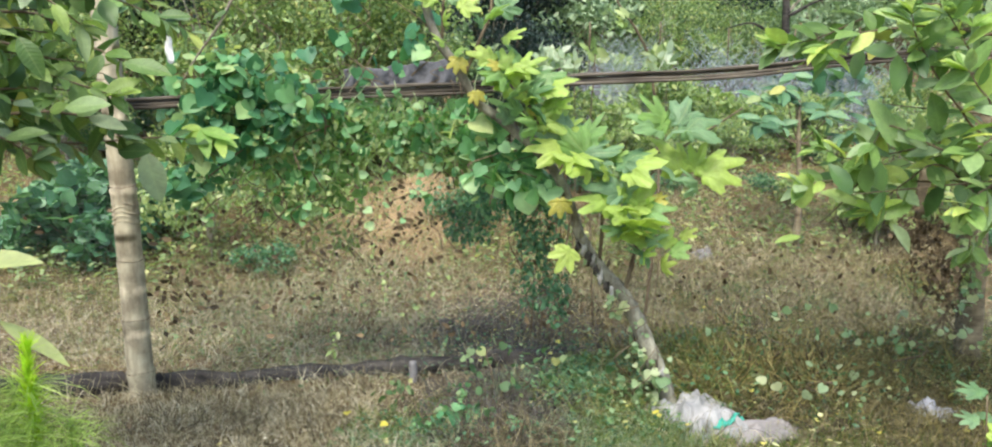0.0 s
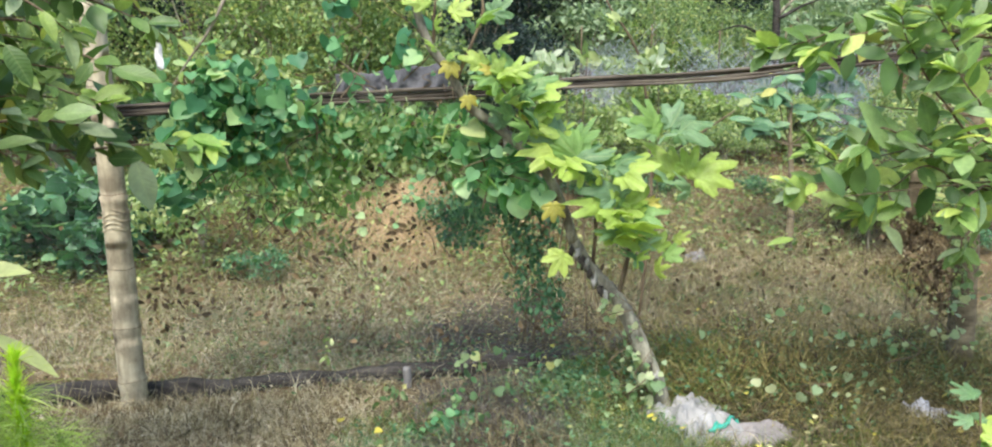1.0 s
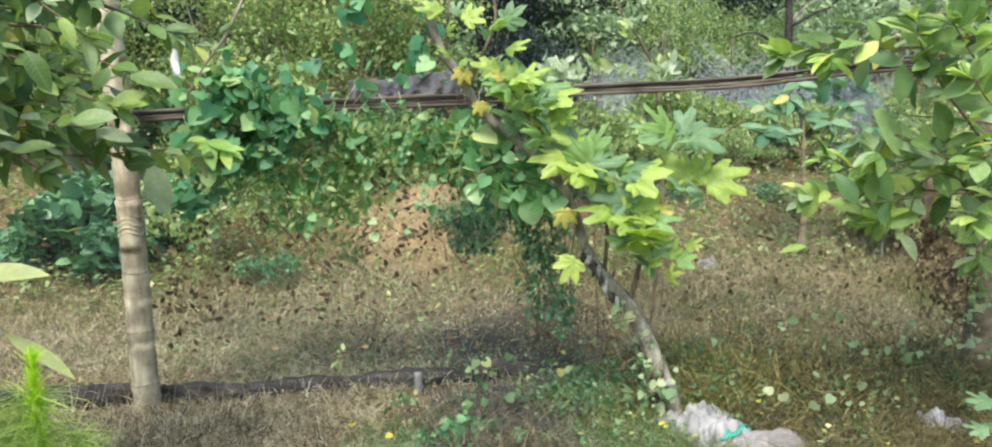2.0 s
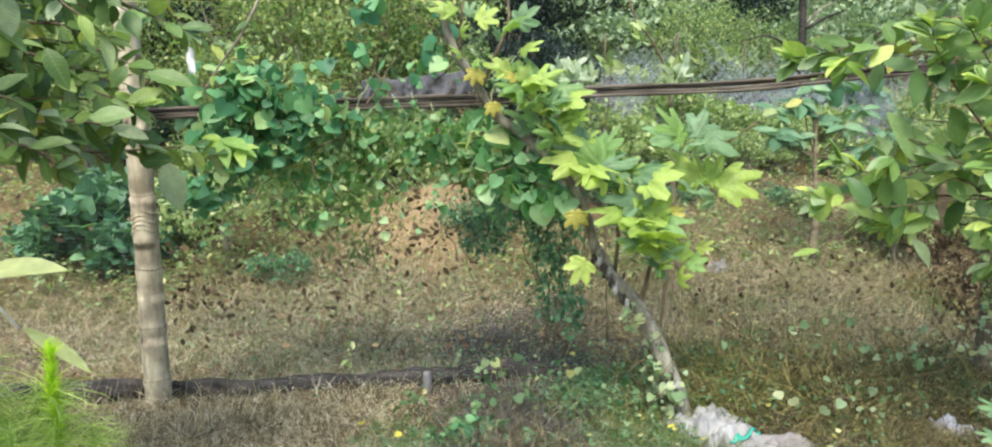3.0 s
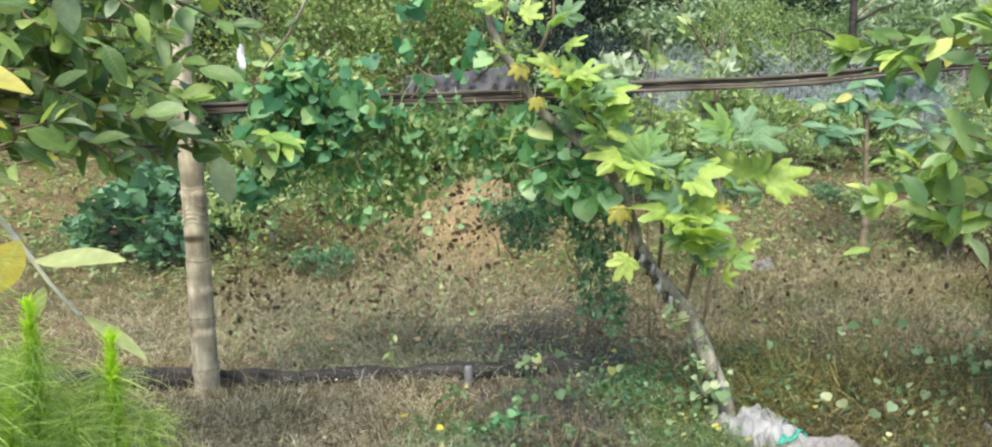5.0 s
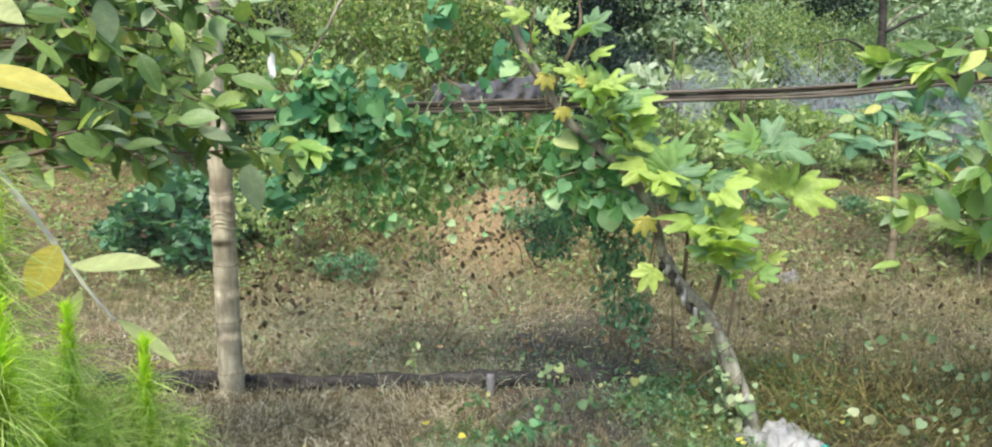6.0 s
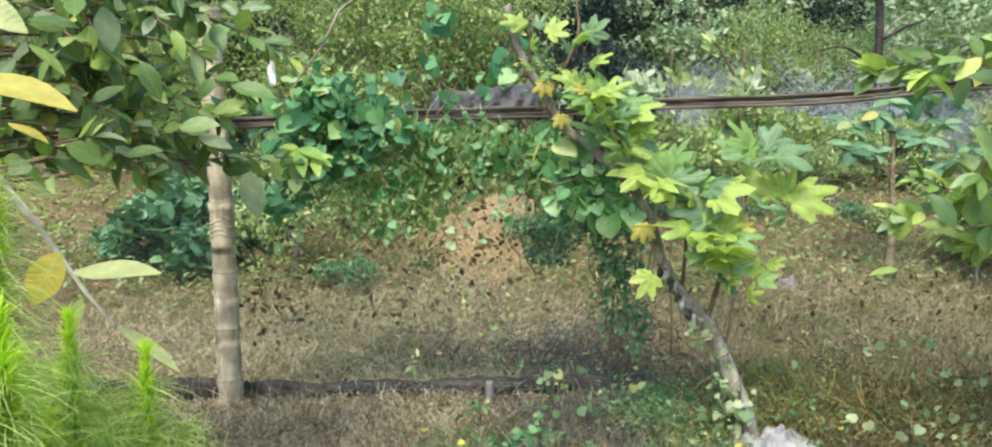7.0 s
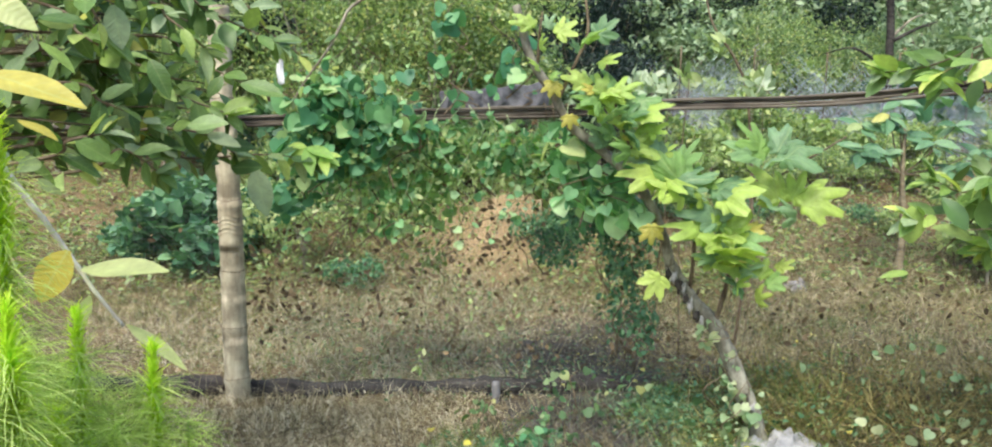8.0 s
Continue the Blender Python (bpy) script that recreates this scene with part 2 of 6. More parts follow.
SACK = plain("grey_white_sack", (0.35, 0.35, 0.335), 0.6, 0.5, 9)
RAG = plain("pale_grey_rag", (0.46, 0.46, 0.47), 0.7, 0.35, 20)
OLDSACK = plain("dirty_grey_sack", (0.27, 0.25, 0.235), 0.7, 0.4, 6)
TEAL = plain("teal_strap", (0.05, 0.38, 0.28), 0.5)
STONE = plain("pale_stone", (0.24, 0.23, 0.22), 0.9, 0.4)
WHITE = plain("white_paint", (0.80, 0.80, 0.78), 0.6, 0.12)
PINK = plain("faded_pink_plastic", (0.60, 0.47, 0.43), 0.6, 0.2)
NET = plain("grey_nylon_net", (0.22, 0.23, 0.23), 0.5, 0.3)
DARKNET = plain("dark_grey_net", (0.135, 0.135, 0.145), 0.8, 0.5, 40)
FARNET = plain("blue_grey_net", (0.48, 0.54, 0.60), 0.5, 0.2)
TENDRIL = plain("pale_green_tendril", (0.36, 0.46, 0.22), 0.6)
LICHEN = plain("white_lichen", (0.44, 0.43, 0.39), 0.9, 0.4, 40)


# ---- building helpers ----
def smooth(a, b, v):
    t = min(max((v - a) / (b - a), 0.0), 1.0)
    return t * t * (3 - 2 * t)


def terrain(x, y):
    """Height of the ground: flat along the fence, a bank behind it, then a hillside."""
    h = 1.0 * smooth(4.9, 9.0, y) + 0.24 * min(max(y - 8.5, 0.0), 40.0)
    bump = 0.03 * math.sin(1.9 * x + 0.7 * y) * math.sin(1.3 * y - 0.5) + 0.018 * math.sin(4.3 * x - 1.1) * math.sin(3.7 * y + 0.6 * x)
    heap = 0.40 * math.exp(-((x + 0.27) / 0.5) ** 2 - ((y - 7.0) / 0.5) ** 2)
    return h + bump * (1 if y > 3 else smooth(0, 3, y)) + heap


def np_mesh(name, verts, faces, mat, smooth_shade=True):
    """A mesh from arrays: verts (n, 3), faces (m, k)."""
    verts, faces = np.asarray(verts, dtype=np.float32), np.asarray(faces, dtype=np.int32)
    me = bpy.data.meshes.new(name)
    k = faces.shape[1]
    me.vertices.add(len(verts))
    me.vertices.foreach_set("co", verts.ravel())
    me.loops.add(faces.size)
    me.loops.foreach_set("vertex_index", faces.ravel())
    me.polygons.add(len(faces))
    me.polygons.foreach_set("loop_start", np.arange(0, faces.size, k, dtype=np.int32))
    me.polygons.foreach_set("use_smooth", np.full(len(faces), smooth_shade))
    me.update(calc_edges=True)
    me.validate()
    me.materials.append(mat)
    return me


def thing(name, base, label, category, group="", kind=""):
    e = new(name)
    e.empty_display_size = 0.1
    e.location = base
    return tagged(e, label, category, group, kind)


def under(ob, parent, label="", kind=""):
    """Hangs a part whose mesh is in world space under a thing (at its base) or under a part."""
    ob.parent = parent
    if parent.type == "EMPTY":
        ob.matrix_parent_inverse = Matrix.Translation(-parent.location)
    return tagged(ob, label, kind=kind)


def bm_mesh(name, bm, mat, smooth_shade=True):
    me = bpy.data.meshes.new(name)
    bmesh.ops.recalc_face_normals(bm, faces=bm.faces)
    bm.to_mesh(me)
    bm.free()
    for p in me.polygons:
        p.use_smooth = smooth_shade
    me.materials.append(mat)
    return me


def part(name, bm, mat, parent, label="", smooth_shade=True):
    return under(new(name, bm_mesh(name, bm, mat, smooth_shade)), parent, label)


def spline(pts, steps=6):
    """A smooth line through points."""
    p = [Vector(q) for q in pts]
    p = [p[0] * 2 - p[1]] + p + [p[-1] * 2 - p[-2]]
    out = []
    for i in range(1, len(p) - 2):
        for s in range(steps):
            t = s / steps
            out.append(0.5 * (2 * p[i] + (p[i + 1] - p[i - 1]) * t + (2 * p[i - 1] - 5 * p[i] + 4 * p[i + 1] - p[i + 2]) * t * t
                              + (3 * p[i] - p[i - 1] - 3 * p[i + 1] + p[i + 2]) * t ** 3))
    return out + [p[-2]]


def tube(bm, line, radii, sides=8, rough=0.0, seed=0):
    """Adds a capped tube along a line to bm; radii: one for each point."""
    rng = random.Random(seed)
    rings = []
    side = None
    for i, c in enumerate(line):
        d = (line[min(i + 1, len(line) - 1)] - line[max(i - 1, 0)]).normalized()
        if side is None:
            side = d.orthogonal().normalized()
        side = (side - d * side.dot(d)).normalized()
        up = d.cross(side)
        ring = []
        for k in range(sides):
            a = 2 * math.pi * k / sides
            r = radii[i] * (1 + rough * (rng.random() - 0.5) * 2)
            ring.append(bm.verts.new(c + (side * math.cos(a) + up * math.sin(a)) * r))
        rings.append(ring)
    for i in range(len(rings) - 1):
        for k in range(sides):
            bm.faces.new((rings[i][k], rings[i][(k + 1) % sides], rings[i + 1][(k + 1) % sides], rings[i + 1][k]))
    bm.faces.new(rings[0][::-1])
    bm.faces.new(rings[-1])


def limb(pts, r0, r1, sides=8, steps=6, rough=0.08, seed=0):
    line = spline(pts, steps)
    n = len(line) - 1
    bm = bmesh.new()
    tube(bm, line, [r0 + (r1 - r0) * i / n for i in range(n + 1)], sides, rough, seed)
    return bm


# leaf outlines: y along the leaf from its stalk, x across, z up; one unit long
def blade_leaf(width=0.46, fold=0.12, droop=0.18, rows=6):
    vs, fs = [], []
    for i in range(rows + 1):
        t = i / rows
        w = width * 0.5 * (math.sin(math.pi * min(1, t * 0.97 + 0.02)) ** 0.75) * (1.08 - 0.25 * t)
        z = -droop * t * t
        for k in (-1, -0.5, 0, 0.5, 1):
            vs.append((w * k, t, z + fold * abs(k) * w * 2 - 0.06 * w * k * k + 0.012 * math.sin(7 * t + 3 * k)))
    for i in range(rows):
        for k in range(4):
            a = i * 5 + k
            fs.append((a, a + 1, a + 6, a + 5))
    return vs, fs


def heart_leaf():
    """A heart-shaped leaf, folded a little along its midrib, with the tip bent down."""
    half = ((0.0, 0.10), (0.2, -0.02), (0.42, 0.08), (0.52, 0.32), (0.44, 0.58), (0.24, 0.80), (0.0, 0.98))
    vs = [(0, 0.45, -0.03)]
    for side in (1, -1):
        for x, y in half[1:-1]:
            vs.append((x * side, y, 0.28 * x - 0.16 * y * y - 0.22 * x * x))
    vs += [(0, 0.10, 0.0), (0, 0.98, -0.18)]
    fs = []
    for k in (1, 6):
        ring = [11, *range(k, k + 5), 12]
        fs += [(0, ring[i], ring[i + 1]) if k == 1 else (0, ring[i + 1], ring[i]) for i in range(6)]
    return vs, fs


def lobed_leaf(cup=0.16, half=0.125, lobes=5, seed=1):
    """A palmate leaf with deep rounded lobes of uneven length, each folded along its rib."""
    rr = random.Random(seed)
    ribs = [((j - (lobes - 1) / 2) * rr.uniform(0.66, 0.80) + rr.uniform(-0.06, 0.06), (0.80, 0.70, 0.46)[abs(j - lobes // 2)] * rr.uniform(0.86, 1.1)) for j in range(lobes)]
    n = 80
    ring1, ring2 = [], []
    for i in range(n):
        a = -math.pi + 2 * math.pi * (i + 0.5) / n
        best = 0.0
        for c, ln in ribs:
            d = abs(a - c)
            if d < 1.2:
                big = 0.40 if ln > 0.55 else 0.26
                e = ln - big
                qa = (math.cos(d) / big) ** 2 + (math.sin(d) / half) ** 2
                qb = -2 * e * math.cos(d) / big ** 2
                qc = (e / big) ** 2 - 1
                root = qb * qb - 4 * qa * qc
                if root > 0:
                    best = max(best, (-qb + math.sqrt(root)) / (2 * qa))
        r = max(best, 0.34 if abs(a) < 1.7 else 0.22 * (1 - 0.5 * smooth(2.4, 3.1, abs(a))))
        r *= 1 + 0.05 * math.sin(i * 2.1 + seed) + 0.03 * math.sin(i * 0.7 + 2 * seed)
        off = min(abs(a - c) for c, ln in ribs)
        x, y = math.sin(a), math.cos(a)
        w = 0.03 * math.sin(a * 3 + seed)
        ring1.append((x * r * 0.5, 0.3 + y * r * 0.5, 0.03 + cup * r * 0.15 + w * 0.5 + 0.16 * min(off, 0.35)))
        ring2.append((x * r, 0.3 + y * r, w - cup * r * r * 1.6 * (0.7 + 0.3 * math.sin(a + seed)) + 0.12 * min(off, 0.35)))
    vs = [(0, 0.3, 0)] + ring1 + ring2
    fs = []
    for i in range(n):
        j = (i + 1) % n
        fs.append((0, 1 + i, 1 + j, 1 + j))
        fs.append((1 + i, 1 + n + i, 1 + n + j, 1 + j))
    return vs, fs


def oval_leaf():
    return [(0, 0, 0), (0.24, 0.35, 0.05), (0.20, 0.7, 0.0), (0, 1, -0.1), (-0.20, 0.7, 0.0), (-0.24, 0.35, 0.05), (0, 0.5, -0.02)], \
        [(0, 1, 6), (1, 2, 6), (2, 3, 6), (3, 4, 6), (4, 5, 6), (5, 0, 6)]


def small_leaf():
    return [(0, 0, 0), (0.26, 0.5, 0.07), (0, 1, -0.06), (-0.26, 0.5, 0.07)], [(0, 1, 2), (0, 2, 3)]


def grass_blade():
    return [(-0.5, 0, 0), (0.5, 0, 0), (0.38, 0.5, 0.08), (-0.38, 0.5, 0.08), (0, 1, 0.28)], [(0, 1, 2), (0, 2, 3), (3, 2, 4)]


def thread_leaf():
    vs = []
    for t, z in ((0, 0), (0.35, 0.10), (0.7, 0.06), (1.0, -0.12)):
        w = 0.5 * (1 - 0.6 * t)
        vs += [(-w, t, z), (w, t, z)]
    return vs, [(k, k + 1, k + 3, k + 2) for k in (0, 2, 4)]


def curled_blade():
    """A dry blade bent over like a shaving."""
    vs = []
    for t, z in ((0, 0), (0.3, 0.17), (0.62, 0.22), (0.86, 0.10), (1.0, -0.10)):
        w = 0.5 * (1 - 0.7 * t * t)
        vs += [(-w + 9 * z, t, z), (w + 9 * z, t, z)]
    return vs, [(k, k + 1, k + 3, k + 2) for k in (0, 2, 4, 6)]


def leaf_mesh(name, shape, mat):
    vs, fs = shape
    me = bpy.data.meshes.new(name)
    me.from_pydata(vs, [], [tuple(dict.fromkeys(f)) for f in fs])
    for p in me.polygons:
        p.use_smooth = True
    me.materials.append(mat)
    return me


def scattered(name, shape, mat, pos, axis, normal, size, width=None):
    """Many small leaves or blades in one mesh; axis: the way each grows, normal: its upper side."""
    tv, tf = np.array(shape[0]), np.array(shape[1])
    pos, axis, normal = np.asarray(pos), np.asarray(axis, dtype=float), np.asarray(normal, dtype=float)
    axis = axis / np.linalg.norm(axis, axis=1)[:, None]
    normal = normal - axis * (normal * axis).sum(1)[:, None]
    normal = normal / (np.linalg.norm(normal, axis=1)[:, None] + 1e-9)
    side = np.cross(axis, normal)
    size = np.asarray(size)
    w = size if width is None else np.asarray(width)
    v = (pos[:, None, :] + side[:, None, :] * (tv[None, :, 0] * w[:, None])[..., None] + axis[:, None, :] * (tv[None, :, 1] * size[:, None])[..., None]
         + normal[:, None, :] * (tv[None, :, 2] * size[:, None])[..., None])
    f = tf[None] + (np.arange(len(pos)) * len(tv))[:, None, None]
    return np_mesh(name, v.reshape(-1, 3), f.reshape(-1, tf.shape[1]), mat)


def ways(rng, n, up=0.3, spread=1.0):
    v = rng.normal(size=(n, 3)) * spread
    v[:, 2] += up
    return v


def ground_of(xy):
    return np.array([terrain(x, y) for x, y in xy])


# ---- the ground ----
def build_ground():
    near_x = np.arange(-6.5, 8.0, 0.09)
    near_y = np.arange(1.0, 13.0, 0.09)
    out = np.array([0.4, 1, 2, 4, 7, 12, 20, 35, 60, 120, 300, 800, 2000])
    xs = np.concatenate([(near_x[0] - out)[::-1], near_x, near_x[-1] + out])
    ys = np.concatenate([(near_y[0] - out)[::-1], near_y, near_y[-1] + np.concatenate([[0.3], out, [27, 45]])])
    ys = np.unique(ys)
    vs = []
    for y in ys:
        for x in xs:
            near = -7 < x < 8.5 and 0.5 < y < 13.5
            vs.append((x, y, terrain(x, y) + (0.035 * noise.noise((x * 3.1, y * 3.1, 0)) + 0.018 * noise.noise((x * 9, y * 9, 3)) if near else 0)))
    nx, ny = len(xs), len(ys)
    idx = np.arange(nx * ny).reshape(ny, nx)
    f = np.stack([idx[:-1, :-1], idx[:-1, 1:], idx[1:, 1:], idx[1:, :-1]], -1).reshape(-1, 4)
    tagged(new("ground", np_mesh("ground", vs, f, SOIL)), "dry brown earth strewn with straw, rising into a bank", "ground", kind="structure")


build_ground()


def patch(rng, n, boxes, bare=0.8):
    """n random points on the ground, shared out over ellipses (x, y, rx, ry, weight)."""
    wts = np.array([b[4] for b in boxes], dtype=float)
    pick = rng.choice(len(boxes), n, p=wts / wts.sum())
    a, r = rng.uniform(0, 2 * np.pi, n), np.sqrt(rng.uniform(0, 1, n)) * (1 + 0.15 * rng.normal(size=n))
    b = np.array([bb[:4] for bb in boxes])[pick]
    xy = np.stack([b[:, 0] + b[:, 2] * r * np.cos(a), b[:, 1] + b[:, 3] * r * np.sin(a)], 1)
    for cx, cy, rx, ry in DARK_SPOTS:
        d = np.hypot((xy[:, 0] - cx) / rx, (xy[:, 1] - cy) / ry)
        xy = xy[rng.uniform(size=len(xy)) > bare * np.clip(1.7 - 1.1 * d, 0, 1)]
    return np.column_stack([xy, ground_of(xy)])[clear_of_sacks(xy)]


SACKS = ((0.91, 3.33, 0.21, 0.2), (1.16, 3.16, 0.19, 0.12), (2.07, 3.24, 0.16, 0.11))


def clear_of_sacks(xy):
    keep = np.ones(len(xy), dtype=bool)
    for cx, cy, rx, ry in SACKS:
        keep &= np.hypot((xy[:, 0] - cx) / rx, (xy[:, 1] - cy) / ry) > 1
    return keep


def lay_grass(name, label, seed, n, boxes, mat, length, width, up, lift=0.0, bare=0.95, shape=None):
    rng = np.random.default_rng(seed)
    p = patch(rng, n, boxes, bare)
    for cx, cy, rx, ry in RAW_EARTH:
        d = np.hypot((p[:, 0] - cx) / rx, (p[:, 1] - cy) / ry)
        p = p[rng.uniform(size=len(p)) > 0.2 * np.clip(1.6 - 1.2 * d, 0, 1)]
    n = len(p)
    # tufts: blades gather round every eighth point
    home = p[rng.integers(0, max(1, n // 8), n)]
    near = rng.uniform(size=n) < 0.6
    p[near, :2] = home[near, :2] + rng.normal(size=(near.sum(), 2)) * 0.045
    p = p[clear_of_sacks(p[:, :2])]
    n = len(p)
    p[:, 2] = ground_of(p[:, :2]) + rng.uniform(-0.005, 0.02, n) + lift
    ob = new(name, scattered(name, shape or grass_blade(), mat, p, ways(rng, n, up, 0.6) * (1, 1, 0.55), ways(rng, n, 1.0, 0.5),
                             length * rng.uniform(0.5, 1.4, n), width * rng.uniform(0.6, 1.4, n)))
    return tagged(ob, label, "grass", kind="stuff")


# ---- the fence ----
def build_fence():
    base = (-1.83, 3.78, 0.02)
    fence = thing("fence", base, "net fence on grey bamboo posts with a dark split-bamboo rail", "fence")
    # the grey bamboo post
    foot = Vector((-1.825, 3.82, -0.08))
    bm = bmesh.new()
    line, rad = [], []
    n = 80
    run = spline([foot, (-1.84, 3.81, 0.31), (-1.846, 3.80, 0.644), (-1.853, 3.79, 0.964), (-1.866, 3.775, 1.36), (-1.885, 3.76, 1.81), (-1.89, 3.75, 2.05)], 12)
    run = [run[min(len(run) - 1, round(i / n * (len(run) - 1)))] for i in range(n + 1)]
    nodes = (0.10, 0.225, 0.37, 0.55, 0.75)
    for i in range(n + 1):
        t = i / n
        p = run[i]
        r = 0.064 - 0.012 * t
        for q in nodes:
            r += 0.007 * math.exp(-((t - q) / 0.007) ** 2) - 0.003 * math.exp(-((t - q - 0.016) / 0.007) ** 2)
        line.append(p)
        rad.append(r)
    tube(bm, line, rad, 18, 0.012, 3)
    post = part("post", bm, POST, fence, "grey bamboo post with ringed nodes")
    for q in nodes:
        i = round(q * n)
        c, d = line[i], (line[min(i + 1, n)] - line[max(i - 1, 0)]).normalized()
        bm = bmesh.new()
        o = d.orthogonal().normalized()
        w = d.cross(o)
        ring = [c + d * 0.012 + (o * math.cos(a) + w * math.sin(a)) * (rad[i] - 0.001) + d * 0.003 * math.sin(3 * a + q * 9) for a in np.linspace(0, 2 * math.pi, 25)]
        tube(bm, ring, [0.0016] * len(ring), 5, 0.4, i)
        part("node_ring", bm, TWIG, post, "dark ringed bamboo node")
    # frayed cord lashed round the post
    for z0, turns in ((0.95, 5),):
        bm = bmesh.new()
        c = min(line, key=lambda q: abs(q.z - z0))
        ln = [c + Vector((math.cos(a) * 0.061, math.sin(a) * 0.061, 0.0035 * a - 0.05 + 0.012 * math.sin(3 * a))) for a in np.linspace(0, 2 * math.pi * turns, 16 * turns)]
        tube(bm, ln, [0.0022 + 0.001 * math.sin(i) for i in range(len(ln))], 5)
        part("lashing", bm, POST, post, "frayed brown cord lashing")
    foot, top = Vector((2.83, 4.00, -0.08)), Vector((2.70, 4.00, 1.94))
    part("post", limb([foot, foot.lerp(top, 0.35) + Vector((0.02, 0, 0)), foot.lerp(top, 0.7), top], 0.075, 0.06, 14, 10, 0.05, 8), GREYWOOD, fence, "brown wooden post wrapped in dry stems")
    # rail: split bamboo strips laid together, rising gently along the fence
    ends = [(-3.39, 3.92, 1.39), (-2.02, 3.92, 1.48), (-0.95, 3.92, 1.56), (-0.25, 3.92, 1.60), (0.34, 3.92, 1.65), (1.21, 3.94, 1.71), (2.05, 3.98, 1.81), (3.41, 4.05, 1.92)]
    rng = random.Random(5)
    for k in range(4):
        bm = bmesh.new()
        dz, dy = 0.022 - 0.0145 * k, 0.008 * ((k * 2) % 3 - 1)
        cut = rng.choice((0, 0, 1)) if k in (0, 3) else 0
        pts = [Vector(e) + Vector((0, dy, dz + rng.uniform(-0.005, 0.005))) for e in ends[cut:]]
        ln = spline(pts, 9)
        rad = [0.0088 + 0.0018 * math.sin(i * 0.9 + k * 2) + (0.003 if (i + 5 * k) % 14 == 0 else 0) for i in range(len(ln))]
        tube(bm, ln, rad, 7, 0.10, k)
        part("rail_strip", bm, RAIL, fence, "dark brown split-bamboo strip")
    for e in (ends[3],):
        bm = bmesh.new()
        c = Vector(e)
        ln = [c + Vector((0.006 * a - 0.03, math.cos(a) * 0.022, math.sin(a) * 0.044)) for a in np.linspace(0, 9 * math.pi, 60)]
        tube(bm, ln, [0.0028] * len(ln), 5)
        part("lashing", bm, TWIG, fence, "brown cord lashing")
    # fine nylon net from rail to ground
    vs, fs = [], []

    def strand(p, q, r):
        k = len(vs)
        d = (q - p).normalized()
        u = Vector((0, 1, 0))
        w = d.cross(u)
        for c in (p, q):
            for s, e in ((1, 0), (-0.5, 0.87), (-0.5, -0.87)):
                vs.append(tuple(c + (w * s + u * e) * r))
        for s in range(3):
            fs.append((k + s, k + (s + 1) % 3, k + 3 + (s + 1) % 3, k + 3 + s))

    def hang(x, z):
        return Vector((x, 4.02 + 0.05 * math.sin(1.7 * x) * (1 - z / 1.6) + 0.02 * math.sin(6 * x + 4 * z), z))
    step = 0.021
    xs = np.arange(-3.6, 3.6, step)
    zs = np.arange(0.02, 1.56, step)
    for x in xs:
        for z in np.arange(0.02, 1.5, step * 5):
            strand(hang(x, z), hang(x + 0.004, min(z + step * 5, 1.55)), 0.0003)
    for z in zs:
        for x in np.arange(-3.6, 3.6, step * 6):
            strand(hang(x, z), hang(x + step * 6, z), 0.0003)
    under(new("net", np_mesh("net", vs, fs, NET)), fence, "fine grey nylon mesh")
    # the rotten pole that holds the net down
    pts = [(-3.57, 3.94, -0.03), (-2.21, 3.87, 0.04), (-1.80, 3.94, 0.01), (-1.24, 4.07, -0.02), (-0.66, 4.16, -0.02), (-0.07, 4.24, -0.01), (0.70, 4.25, 0.02)]
    pts = [Vector(p) + Vector((0, 0, 0.034)) for p in pts]
    ln = spline(pts, 9)
    bm = bmesh.new()
    tube(bm, ln, [0.052 + 0.007 * math.sin(i * 0.7) + 0.008 * noise.noise(Vector((i * 0.9, 0, 0))) for i in range(len(ln))], 14, 0.24, 4)
    lg = new("pole", bm_mesh("pole", bm, LOGWOOD))
    tagged(lg, "dark rotten wooden pole lying along the foot of the net", "pole")
    foot = Vector((-0.47, 4.05, -0.03))
    stub = new("stub", bm_mesh("stub", limb([foot - Vector((0, 0, 0.05)), foot + Vector((0.004, 0, 0.06)), foot + Vector((0, 0, 0.13))], 0.024, 0.02, 8, 4, 0.12, 2), STONE))
    tagged(stub, "short grey stub standing beside the rotten pole", "stub")


build_fence()


# ---- leaf objects of their own on shared meshes ----
GUAVA_LEAVES = [leaf_mesh("guava_leaf", blade_leaf(w, fo, dr), GUAVA) for w, fo, dr in ((0.48, 0.12, 0.16), (0.40, 0.22, 0.30), (0.53, 0.06, 0.08))]
LIGHT_LEAVES = [leaf_mesh("light_guava_leaf", blade_leaf(w, fo, dr), GUAVA_LIGHT) for w, fo, dr in ((0.50, 0.12, 0.14), (0.43, 0.2, 0.24), (0.55, 0.06, 0.06))]
YOUNG_LEAF = leaf_mesh("young_leaf", blade_leaf(0.42, 0.15, 0.22), YOUNG)
TEAL_LEAVES = [leaf_mesh("deep_green_leaf", blade_leaf(w, fo, dr), DEEPGREEN) for w, fo, dr in ((0.5, 0.12, 0.2), (0.42, 0.2, 0.35))]
LIME_LEAF = leaf_mesh("lime_leaf", blade_leaf(0.30, 0.10, 0.10), LIME)
GUAVA_YELLOW = leaf_mesh("yellow_guava_leaf", blade_leaf(0.42, 0.10, 0.15), YELLOW)
FIG_LEAVES = [leaf_mesh("fig_leaf", lobed_leaf(c, h, n, k), FIG) for k, (c, h, n) in enumerate(((0.05, 0.15, 5), (0.25, 0.165, 3), (0.5, 0.14, 5), (0.15, 0.13, 5), (0.8, 0.155, 3), (0.35, 0.125, 5)))]
